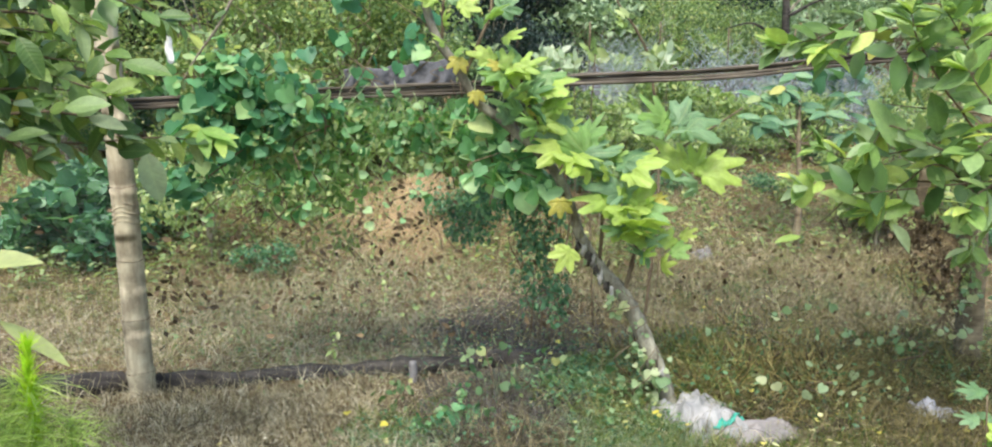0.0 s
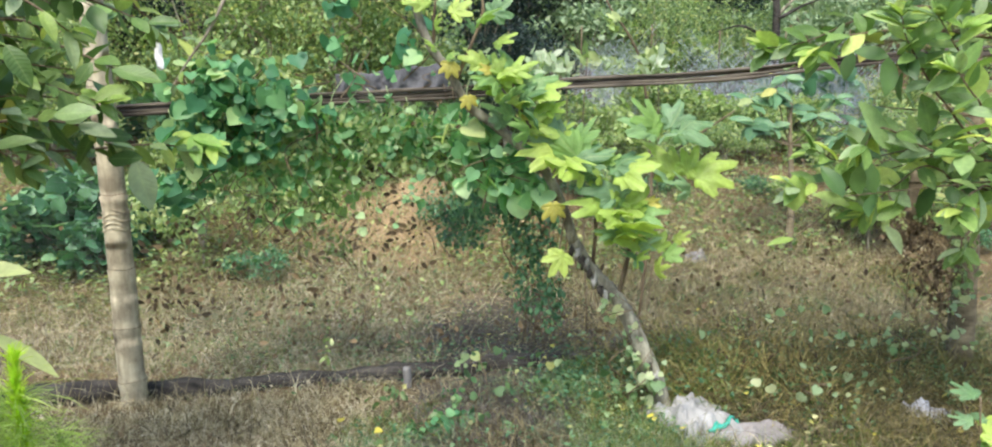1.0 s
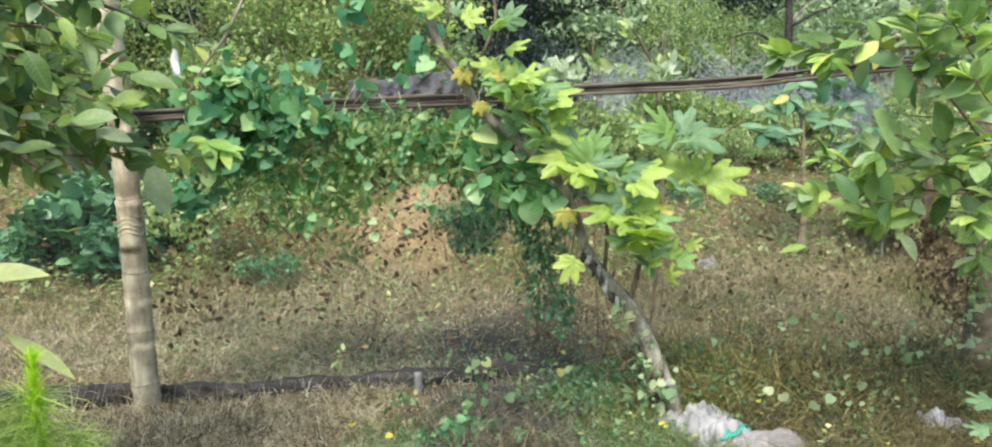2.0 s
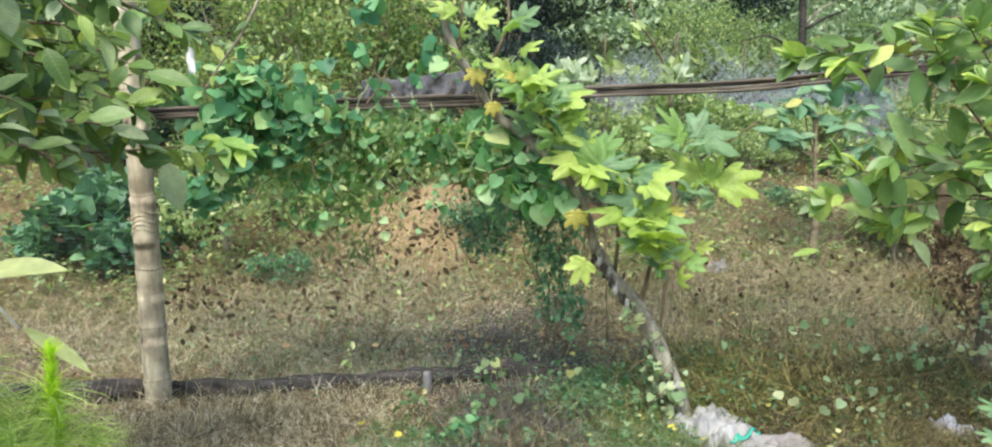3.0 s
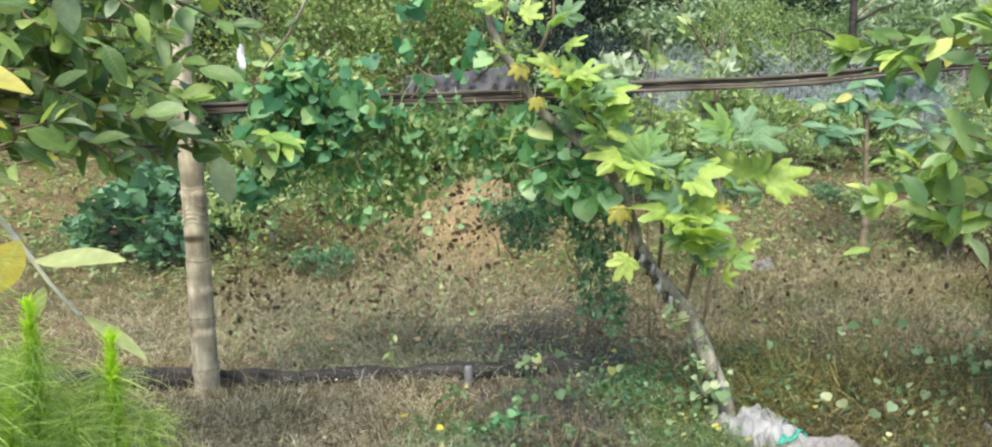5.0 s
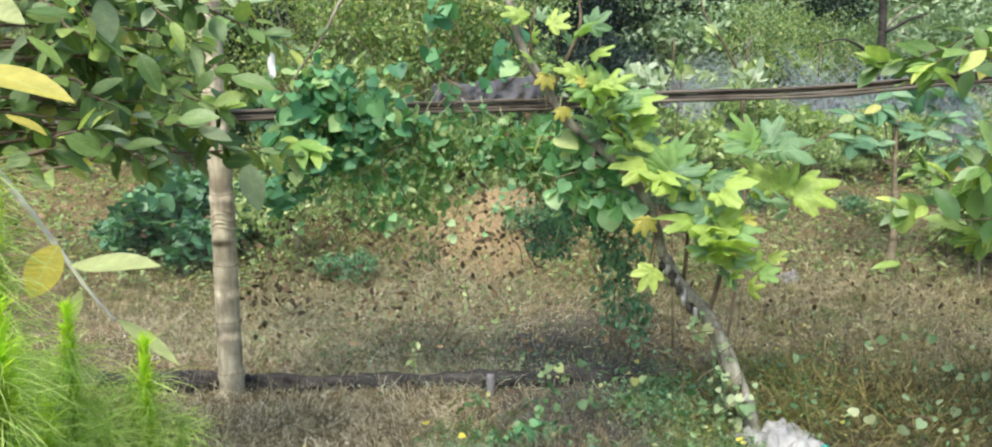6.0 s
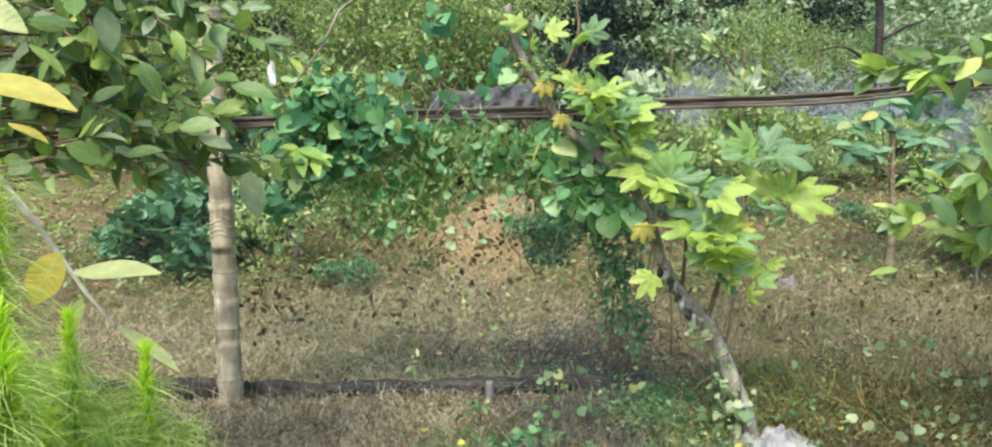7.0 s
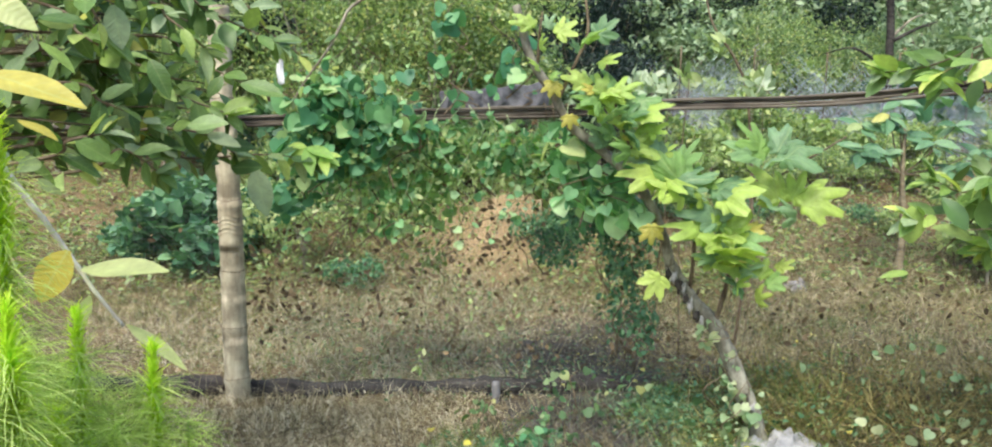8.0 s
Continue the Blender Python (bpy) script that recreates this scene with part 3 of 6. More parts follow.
FIG_YELLOW = leaf_mesh("yellow_fig_leaf", lobed_leaf(0.3, 0.13), YELLOW)


def leaf_at(mesh, parent, base, axis, normal, size, wide=1.0, label=""):
    """One leaf as a part: its stalk at base, growing along axis, upper side towards normal."""
    axis = Vector(axis).normalized()
    normal = Vector(normal)
    normal = (normal - axis * normal.dot(axis)).normalized()
    side = axis.cross(normal)
    m = Matrix((side, axis, normal)).transposed().to_4x4() @ Matrix.Diagonal((size * wide, size, size, 1))
    ob = new("leaf", mesh)
    ob.parent = parent
    if parent.type == "EMPTY":
        ob.matrix_parent_inverse = Matrix.Translation(-parent.location)
    ob.matrix_basis = Matrix.Translation(base) @ m
    return tagged(ob, label)


def leafy_twig(tree, rng, pts, r0, size, gap=0.055, mats=GUAVA_LEAVES, droop=0.25, skip=0.25, bark=None, tuft=4):
    """A twig with paired leaves along it and a tuft at its tip."""
    branch = part("branch", limb(pts, r0, 0.0022, 6, 6, 0.1, rng.randint(0, 999)), bark or TWIG, tree)
    line = spline(pts, 10)
    run, side = 0.0, rng.random() * 6
    total = sum((line[i + 1] - line[i]).length for i in range(len(line) - 1))
    gone = 0.0
    for i in range(len(line) - 1):
        d = line[i + 1] - line[i]
        run += d.length
        gone += d.length
        if run > gap and gone > skip * total:
            run = 0
            side += 1.57
            d.normalize()
            o = d.orthogonal().normalized()
            o = Matrix.Rotation(side + rng.uniform(-0.4, 0.4), 3, d) @ o
            for s in (1, -1):
                if rng.random() < 0.88:
                    ax = o * s * 0.9 + d * rng.uniform(0.2, 0.9) + Vector((rng.uniform(-0.4, 0.4), 0, rng.uniform(-droop * 2, droop)))
                    nm = Vector((rng.uniform(-0.8, 0.8), rng.uniform(-1.2, 0.2), rng.uniform(0.3, 1.1)))
                    leaf_at(rng.choice(mats), branch, line[i], ax, nm, size * rng.uniform(0.65, 1.2), rng.uniform(0.85, 1.15))
    d = (line[-1] - line[-4]).normalized()
    for k in range(tuft):
        o = Matrix.Rotation(k * 2.1 + rng.random(), 3, d) @ d.orthogonal().normalized()
        leaf_at(rng.choice(mats), branch, line[-1], d * 0.9 + o * 0.8, Vector((rng.uniform(-0.5, 0.5), -0.5, 1)), size * rng.uniform(0.5, 0.95))


def leafy_mass(tree, seed, start, lo, hi, twigs, per, size):
    """Fills a crown: thin twigs into a box, leaves round their outer halves."""
    rng, rr = np.random.default_rng(seed), random.Random(seed)
    pos, ax = [], []
    for k in range(twigs):
        end = Vector([rr.uniform(min(a, b), max(a, b)) for a, b in zip(lo, hi)])
        mid = start.lerp(end, 0.55) + Vector((rr.uniform(-0.1, 0.1), rr.uniform(-0.1, 0.1), rr.uniform(0, 0.15)))
        part("branch", limb([start, mid, end], 0.009, 0.002, 6, 6, 0.1, k), TWIG, tree)
        ln = spline([start, mid, end], 12)
        for j in range(per):
            i = rr.randint(len(ln) // 2, len(ln) - 1)
            pos.append(ln[i])
            d = (ln[i] - ln[i - 1]).normalized()
            o = Matrix.Rotation(rr.uniform(0, 6.28), 3, d) @ d.orthogonal().normalized()
            ax.append(o + d * rr.uniform(0.2, 0.9) + Vector((0, 0, rr.uniform(-0.4, 0.3))))
    n = len(pos)
    nm = rng.normal(size=(n, 3)) * 0.5 + np.array((0, -0.45, 1))
    me = scattered("foliage", blade_leaf(0.54, 0.12, 0.2, 4), GUAVA_FAR, np.array(pos), np.array(ax), nm, size * rng.uniform(0.6, 1.2, n))
    under(new("foliage", me), tree, kind="stuff")


def young_tuft(tree, rng, at, n, size, hang):
    """A tuft of soft young leaves; hang: how far they droop."""
    for k in range(n):
        a = k * 2.4 + rng.uniform(-0.3, 0.3)
        leaf_at(YOUNG_LEAF, tree, at, (math.cos(a), 0.5 * math.sin(a) - 0.2, rng.uniform(-1.0, 0.1) * hang + 0.6 * (1 - hang)), (0.2 * math.cos(a), -0.8, 0.8), size * rng.uniform(0.7, 1.2))


def build_guava_left():
    rng = random.Random(11)
    base = (-2.95, 2.15, terrain(-2.95, 2.15))
    tree = thing("guava_tree", base, "guava tree with broad green leaves reaching over the fence", "tree")
    b = Vector(base)
    crotch = b + Vector((0.1, 0.05, 1.0))
    part("trunk", limb([b - Vector((0, 0, 0.1)), b + Vector((0.03, 0, 0.5)), crotch, b + Vector((0.25, 0.1, 1.7)), b + Vector((0.3, 0.1, 2.4))], 0.06, 0.03, 12, 8, 0.06, 1), BARK, tree)
    start = [crotch + Vector((0.05, 0, 0.2)), b + Vector((0.2, 0.08, 1.5)), b + Vector((0.27, 0.1, 2.0))]
    for pts in (
            ((-1.74, 2.35, 1.43), (-1.47, 2.45, 1.45), (-1.40, 2.60, 1.38)),
            ((-1.82, 2.30, 1.31), (-1.64, 2.30, 1.39), (-1.54, 2.35, 1.32)),
            ((-1.89, 2.50, 1.41), (-1.67, 2.75, 1.35), (-1.36, 2.85, 1.37), (-1.23, 2.90, 1.35)),
            ((-1.74, 2.00, 1.36), (-1.59, 1.95, 1.42), (-1.53, 2.00, 1.44))):
        leafy_twig(tree, rng, [start[0], *pts], 0.007, 0.098, 0.032, skip=0.40, tuft=6, droop=0.18)
    for pts in (
            ((-1.74, 2.40, 1.66), (-1.57, 2.45, 1.58), (-1.38, 2.50, 1.51)),
            ((-1.72, 2.50, 1.75), (-1.54, 2.60, 1.69), (-1.34, 2.65, 1.60)),
            ((-1.78, 2.20, 1.58), (-1.61, 2.15, 1.53), (-1.50, 2.20, 1.48)),
            ((-1.85, 2.30, 1.68), (-1.77, 2.50, 1.62), (-1.70, 2.55, 1.68))):
        leafy_twig(tree, rng, [start[1], *pts], 0.007, 0.098, 0.032, skip=0.40, tuft=6, droop=0.18)
    for pts in (
            ((-1.69, 2.40, 1.87), (-1.48, 2.30, 1.78), (-1.39, 2.35, 1.70)),
            ((-1.72, 2.60, 1.95), (-1.51, 2.70, 1.86), (-1.29, 2.75, 1.77)),
            ((-1.80, 2.20, 1.80), (-1.64, 2.10, 1.71), (-1.53, 2.10, 1.65)),
            ((-1.59, 2.80, 1.96), (-1.38, 2.90, 1.83), (-1.27, 2.95, 1.75)),
            ((-1.64, 2.00, 1.84), (-1.53, 1.95, 1.77), (-1.51, 2.00, 1.69))):
        leafy_twig(tree, rng, [start[2], *pts], 0.007, 0.098, 0.032, skip=0.40, tuft=6, droop=0.18)
    leafy_mass(tree, 61, start[1], (-1.83, 2.30, 1.85), (-1.49, 3.10, 1.52), 16, 15, 0.11)
    leafy_mass(tree, 62, start[2], (-1.76, 2.20, 1.93), (-1.51, 3.20, 1.80), 12, 15, 0.11)
    leafy_mass(tree, 63, start[0], (-1.85, 2.20, 1.59), (-1.63, 2.80, 1.34), 7, 12, 0.11)
    leafy_mass(tree, 68, start[0], (-2.05, 2.30, 1.28), (-1.55, 3.00, 1.46), 11, 12, 0.10)
    # a long bare shoot that leans across
    leafy_twig(tree, rng, [start[2], (-1.57, 2.60, 2.24), (-0.979, 2.62, 1.988), (-1.022, 2.62, 1.866), (-1.082, 2.62, 1.747), (-1.156, 2.62, 1.643), (-1.205, 2.62, 1.564)], 0.009, 0.05, 0.2, skip=0.8, tuft=2, bark=BARK)
    young_tuft(tree, rng, (-1.23, 2.90, 1.40), 7, 0.11, 0.9)
    young_tuft(tree, rng, (-1.17, 2.90, 1.37), 6, 0.09, 0.9)
    young_tuft(tree, rng, (-1.38, 2.50, 1.51), 5, 0.09, 0.3)
    # leaves that stand out
    for mesh, p, q, wide in (
            (0, (-1.43, 2.30, 1.47), (-1.32, 2.28, 1.49), 1.0), (1, (-1.54, 2.30, 1.66), (-1.48, 2.28, 1.57), 1.15), (0, (-1.38, 2.75, 1.32), (-1.33, 2.72, 1.17), 1.0),
            (2, (-1.41, 2.60, 1.33), (-1.31, 2.58, 1.34), 1.1), (0, (-1.34, 2.50, 1.61), (-1.21, 2.48, 1.59), 0.9), (2, (-1.40, 2.50, 1.63), (-1.44, 2.48, 1.57), 1.1),
            (1, (-1.27, 2.90, 1.37), (-1.23, 2.88, 1.28), 0.9), (0, (-1.18, 2.90, 1.37), (-1.11, 2.88, 1.33), 0.9), (1, (-1.43, 2.60, 1.43), (-1.51, 2.58, 1.33), 0.8)):
        p, q = Vector(p), Vector(q)
        leaf_at(GUAVA_LEAVES[mesh], tree, p, q - p, (0.15, -0.8, 0.7), (q - p).length * 1.1, wide * 1.1)
    # the near hanging shoot with pale bark and yellowing leaves
    shoot = [b + Vector((0.3, 0.1, 2.2)), (-1.52, 1.32, 1.60), (-1.455, 1.40, 1.48), (-1.423, 1.45, 1.389), (-1.387, 1.50, 1.294), (-1.364, 1.55, 1.211), (-1.325, 1.58, 1.121), (-1.277, 1.60, 1.042)]
    part("branch", limb(shoot, 0.0085, 0.0032, 8, 9, 0.12, 6), PALETWIG, tree, "pale bare shoot")
    for mesh, p, q, wide, nm, lab in (
            (LIME_LEAF, (-1.34, 1.56, 1.17), (-1.16, 1.55, 1.19), 1.3, (0.1, -0.45, 1), "pale lime leaf"),
            (GUAVA_YELLOW, (-1.33, 1.50, 1.22), (-1.38, 1.47, 1.12), 1.5, (0.1, -1, 0.1), "yellow leaf"),
            (GUAVA_YELLOW, (-1.39, 1.35, 1.55), (-1.20, 1.34, 1.52), 0.9, (0, -0.6, 1), "yellow leaf"),
            (LIME_LEAF, (-1.28, 1.62, 1.04), (-1.14, 1.60, 0.96), 0.75, (0.3, -0.5, 1), ""),
            (LIME_LEAF, (-1.29, 1.50, 1.13), (-1.32, 1.50, 1.06), 1.2, (0.6, -1, 0.5), "")):
        p, q = Vector(p), Vector(q)
        leaf_at(mesh, tree, p, q - p, nm, (q - p).length, wide, lab)
    for mesh, p, q, wide, nm, lab in (
            (LIME_LEAF, (-1.56, 1.60, 1.73), (-1.44, 1.60, 1.66), 1.6, (0.2, -1, 0.5), "pale lime leaf"),
            (GUAVA_LEAVES[0], (-1.62, 1.90, 1.72), (-1.50, 1.90, 1.72), 1.0, (0, -0.6, 1), ""),
            (GUAVA_LEAVES[0], (-1.62, 1.90, 1.66), (-1.53, 1.90, 1.60), 0.7, (0.3, -0.5, 1), ""),
            (GUAVA_LEAVES[2], (-1.49, 2.00, 1.77), (-1.47, 2.00, 1.66), 1.1, (0.4, -1, 0.3), ""),
            (GUAVA_YELLOW, (-1.55, 1.70, 1.47), (-1.46, 1.70, 1.44), 0.9, (0, -0.3, 1), "yellowing leaf")):
        p, q = Vector(p), Vector(q)
        leaf_at(mesh, tree, p, q - p, nm, (q - p).length, wide, lab)


def build_guava_right():
    rng = random.Random(23)
    base = (3.05, 2.95, terrain(3.05, 2.95))
    tree = thing("guava_tree", base, "guava tree with large light green leaves before the fence", "tree")
    b = Vector(base)
    part("trunk", limb([b - Vector((0, 0, 0.1)), b + Vector((-0.05, 0, 0.6)), b + Vector((0.02, 0, 1.3)), b + Vector((0.05, 0, 2.3))], 0.055, 0.03, 12, 8, 0.06, 2), BARK, tree)
    s0, s1, s2 = b + Vector((0, 0, 0.8)), b + Vector((0, 0, 1.25)), b + Vector((0.03, 0, 1.8))
    for pts in (
            ((2.04, 2.90, 1.08), (1.71, 2.90, 1.29), (1.55, 2.90, 1.22), (1.45, 2.95, 1.10)),
            ((1.97, 2.90, 1.19), (1.64, 2.95, 1.22), (1.33, 3.00, 1.22), (1.17, 3.00, 1.20)),
            ((1.82, 2.60, 1.20), (1.62, 2.55, 1.23), (1.52, 2.50, 1.16)),
            ((1.96, 2.80, 1.05), (1.76, 2.75, 1.03), (1.74, 2.75, 0.97))):
        leafy_twig(tree, rng, [s0, *pts], 0.007, 0.132, 0.048, skip=0.35, tuft=8, mats=LIGHT_LEAVES, droop=-0.3)
    for pts in (
            ((1.92, 2.80, 1.38), (1.62, 2.75, 1.54), (1.41, 2.70, 1.76), (1.37, 2.70, 1.86)),
            ((1.90, 2.80, 1.32), (1.65, 2.80, 1.35), (1.40, 2.80, 1.45), (1.33, 2.80, 1.38)),
            ((1.97, 2.90, 1.45), (1.68, 2.95, 1.37), (1.38, 3.00, 1.31), (1.24, 3.00, 1.35)),
            ((1.79, 2.60, 1.46), (1.54, 2.50, 1.56), (1.46, 2.50, 1.65)),
            ((1.74, 2.50, 1.50), (1.56, 2.45, 1.43), (1.48, 2.45, 1.37))):
        leafy_twig(tree, rng, [s1, *pts], 0.007, 0.132, 0.048, skip=0.35, tuft=8, mats=LIGHT_LEAVES, droop=-0.3)
    for pts in (
            ((1.80, 2.70, 1.64), (1.60, 2.65, 1.71), (1.44, 2.60, 1.85)),
            ((1.98, 2.90, 1.81), (1.69, 3.00, 1.86), (1.39, 3.10, 1.83), (1.30, 3.15, 1.78)),
            ((2.02, 3.00, 1.92), (1.64, 3.15, 1.96), (1.34, 3.30, 1.83), (1.17, 3.35, 1.80)),
            ((1.77, 2.60, 1.95), (1.58, 2.60, 1.92), (1.43, 2.70, 1.98))):
        leafy_twig(tree, rng, [s2, *pts], 0.007, 0.132, 0.048, skip=0.35, tuft=8, mats=LIGHT_LEAVES, droop=-0.3)
    part("branch", limb([(1.42, 3.0, 1.22), (1.30, 3.0, 1.08), (1.17, 3.0, 0.98)], 0.004, 0.002, 6, 6, 0.1, 3), TWIG, tree)
    for at, n, hang in (((1.21, 3.35, 1.78), 7, 0.1), ((1.31, 3.15, 1.76), 7, 0.8), ((1.54, 2.60, 1.81), 6, 0.1), ((1.47, 2.95, 1.10), 6, 0.2)):
        young_tuft(tree, rng, at, n, 0.11, hang)
    # unseen crown above the view, added to shade the ground and leaves below
    leafy_mass(tree, 67, s2, (0.74, 2.30, 2.51), (3.03, 3.30, 2.30), 12, 14, 0.15)
    leafy_mass(tree, 64, s1, (1.22, 2.70, 1.63), (2.53, 3.30, 1.06), 11, 13, 0.14)
    leafy_mass(tree, 65, s2, (1.08, 2.70, 2.03), (2.61, 3.40, 1.61), 13, 13, 0.14)
    for mesh, p, q, wide in (
            (0, (1.37, 2.70, 1.83), (1.24, 2.68, 1.87), 1.0), (1, (1.40, 2.70, 1.74), (1.51, 2.68, 1.85), 1.0), (0, (1.44, 2.70, 1.68), (1.63, 2.68, 1.73), 0.8),
            (2, (1.44, 2.80, 1.37), (1.31, 2.78, 1.53), 1.0), (0, (1.60, 2.80, 1.43), (1.56, 2.78, 1.56), 1.3), (1, (1.56, 2.80, 1.36), (1.40, 2.78, 1.43), 0.8),
            (2, (1.36, 2.95, 1.21), (1.36, 2.93, 1.32), 1.3), (0, (1.38, 2.95, 1.13), (1.24, 2.93, 1.18), 0.8), (2, (1.17, 3.00, 1.10), (1.15, 2.98, 1.23), 1.2),
            (0, (1.48, 2.90, 1.07), (1.57, 2.88, 1.15), 0.9), (1, (1.51, 2.90, 1.04), (1.60, 2.88, 0.95), 1.1)):
        p, q = Vector(p), Vector(q)
        leaf_at(LIGHT_LEAVES[mesh], tree, p, q - p, (-0.15, -0.7, 0.8), (q - p).length * 1.15, wide * 1.1)
    leaf_at(GUAVA_LEAVES[0], tree, (1.17, 3.0, 0.98), (-0.11, -0.02, -0.01), (-0.15, -0.7, 0.8), 0.12, 0.65)


def build_fig():
    rng = random.Random(31)
    base = (0.83, 3.50, 0.01)
    base = (base[0], base[1], terrain(base[0], base[1]) - 0.03)
    tree = thing("fig_tree", base, "leaning fig tree with lobed yellow-green leaves", "tree")
    fork = (0.59, 3.60, 0.58)
    part("trunk", limb([base, (0.76, 3.52, 0.20), (0.68, 3.56, 0.40), fork, (0.47, 3.62, 0.71), (0.36, 3.62, 0.87)], 0.05, 0.03, 14, 9, 0.12, 5), FIGBARK, tree, "grey leaning trunk with flaking bark")
    low_stems = [
        ([(0.36, 3.62, 0.87), (0.31, 3.60, 1.02), (0.19, 3.58, 1.24), (-0.03, 3.56, 1.43), (-0.17, 3.54, 1.53), (-0.26, 3.52, 1.68), (-0.36, 3.52, 1.82), (-0.44, 3.52, 2.06)], 0.026, 0.019),
        ([fork, (0.62, 3.55, 0.80), (0.63, 3.50, 0.99), (0.57, 3.45, 1.16)], 0.013, 0.008),
    ]
    high_stems = [
        ([(0.46, 3.62, 0.73), (0.46, 3.58, 0.89), (0.44, 3.50, 1.09), (0.44, 3.45, 1.23)], 0.011, 0.007),
        ([(0.57, 3.45, 1.16), (0.67, 3.50, 1.23), (0.90, 3.55, 1.37), (1.15, 3.60, 1.52)], 0.008, 0.004),
        ([(0.19, 3.58, 1.24), (0.12, 3.50, 1.42), (0.04, 3.45, 1.59), (-0.00, 3.45, 1.70)], 0.012, 0.005),
        ([(-0.23, 3.52, 1.64), (-0.16, 3.50, 1.81), (-0.11, 3.50, 1.95), (-0.13, 3.50, 2.12)], 0.010, 0.005),
        ([(-0.33, 3.52, 1.81), (-0.33, 3.48, 1.92), (-0.32, 3.48, 2.03)], 0.008, 0.004),
        ([(0.31, 3.60, 1.02), (0.27, 3.50, 0.88), (0.25, 3.48, 0.80)], 0.006, 0.003),
    ]
    branches = []
    for i, (pts, r0, r1) in enumerate(low_stems + high_stems):
        ob = part("branch", limb(pts, r0, r1, 9, 7, 0.1, i), TWIG if i else FIGBARK, tree)
        branches.append((ob, spline(pts, 4)))
    # tufts of lobed leaves: centre, how many, spread, leaf length, yellow share
    low_tufts = [
        ((0.43, 3.42, 1.26), 5, 0.10, 0.24, 0.1), ((0.55, 3.38, 1.06), 6, 0.11, 0.24, 0.08), ((0.74, 3.45, 1.41), 3, 0.05, 0.27, 0.0),
        ((0.83, 3.45, 1.20), 3, 0.08, 0.25, 0.0), ((0.27, 3.45, 1.30), 4, 0.08, 0.24, 0.0), ((0.57, 3.40, 0.97), 4, 0.08, 0.20, 0.10), ((0.69, 3.40, 0.85), 3, 0.08, 0.20, 0.00), ((0.46, 3.40, 1.08), 3, 0.08, 0.20, 0.10), ((0.60, 3.40, 1.11), 2, 0.08, 0.20, 0.15), ((0.03, 3.45, 1.59), 4, 0.08, 0.22, 0.0),
    ]
    high_tufts = [
        ((-0.04, 3.45, 1.69), 3, 0.06, 0.18, 0.1), ((-0.13, 3.48, 1.95), 3, 0.09, 0.19, 0.0), ((-0.33, 3.46, 1.95), 4, 0.08, 0.17, 0.2),
        ((0.03, 3.50, 1.43), 3, 0.09, 0.20, 0.0), ((0.60, 3.42, 0.91), 3, 0.08, 0.20, 0.0), ((0.18, 3.50, 1.42), 3, 0.08, 0.20, 0.0), ((-0.07, 3.45, 1.67), 4, 0.07, 0.19, 0.05), ((0.02, 3.45, 1.60), 4, 0.07, 0.19, 0.05), ((0.12, 3.45, 1.52), 4, 0.07, 0.19, 0.05), ((0.06, 3.45, 1.47), 4, 0.07, 0.19, 0.05),
        ((-0.29, 3.48, 1.77), 2, 0.06, 0.15, 0.3), ((0.78, 3.50, 0.91), 2, 0.05, 0.16, 0.0), ((-0.10, 3.50, 1.83), 2, 0.08, 0.18, 0.0),
    ]
    for i, (c, n, spread, size, share) in enumerate(low_tufts + high_tufts):
        c = Vector(c)
        branch = min(branches, key=lambda b: min((q - c).length for q in b[1]))[0]
        for k in range(n + n // 2 + 1 if i < len(low_tufts) else n):
            a = k * 2.4 + rng.uniform(-0.3, 0.3)
            ax = Vector((math.cos(a), -0.3 + 0.7 * math.sin(a) * 0.6, 0.75 + 0.4 * math.sin(a)))
            nm = Vector((rng.uniform(-0.6, 0.6), rng.uniform(-1.0, -0.3), rng.uniform(0.3, 1.2)))
            at = c + Vector((math.cos(a), 0.4 * math.sin(a), math.sin(a))) * spread * rng.uniform(0.1, 0.8) - Vector((0, 0, 0.04))
            mesh = FIG_YELLOW if rng.random() < share else rng.choice(FIG_LEAVES)
            small = 0.6 if mesh is FIG_YELLOW else 1.0
            leaf_at(mesh, branch, at, ax, nm, small * size * rng.uniform(0.45, 0.98), rng.uniform(0.8, 1.1))
    for p, q in (((0.21, 3.42, 1.11), (0.22, 3.40, 1.01)), ((-0.18, 3.50, 1.59), (-0.17, 3.48, 1.52)), ((-0.25, 3.48, 1.74), (-0.27, 3.46, 1.66))):
        leaf_at(FIG_YELLOW, tree, p, Vector(q) - Vector(p), (0, -1, 0.2), (Vector(q) - Vector(p)).length * 1.15, 1.1, "golden yellow leaf")
    p, q = Vector((0.29, 3.45, 0.87)), Vector((0.22, 3.42, 0.77))
    leaf_at(FIG_LEAVES[0], tree, p, q - p, (0, -1, 0.3), 0.15)
    # flaking white bark patches
    r2 = np.random.default_rng(4)
    for c in ((0.37, 3.58, 0.81), (0.42, 3.58, 0.76), (0.46, 3.58, 0.67), (0.52, 3.58, 0.60), (0.76, 3.47, 0.21), (0.69, 3.52, 0.35)):
        bm = bmesh.new()
        c = Vector(c)
        bmesh.ops.create_icosphere(bm, subdivisions=2, radius=1)
        for v in bm.verts:
            k = 1 + 1.3 * noise.noise(v.co * 1.7 + c * 9)
            v.co = Vector((v.co.x * 0.012 * k, v.co.y * 0.006, v.co.z * 0.024 * k * k)) + c
        part("bark_flake", bm, LICHEN, tree, "flaking whitish bark patch")
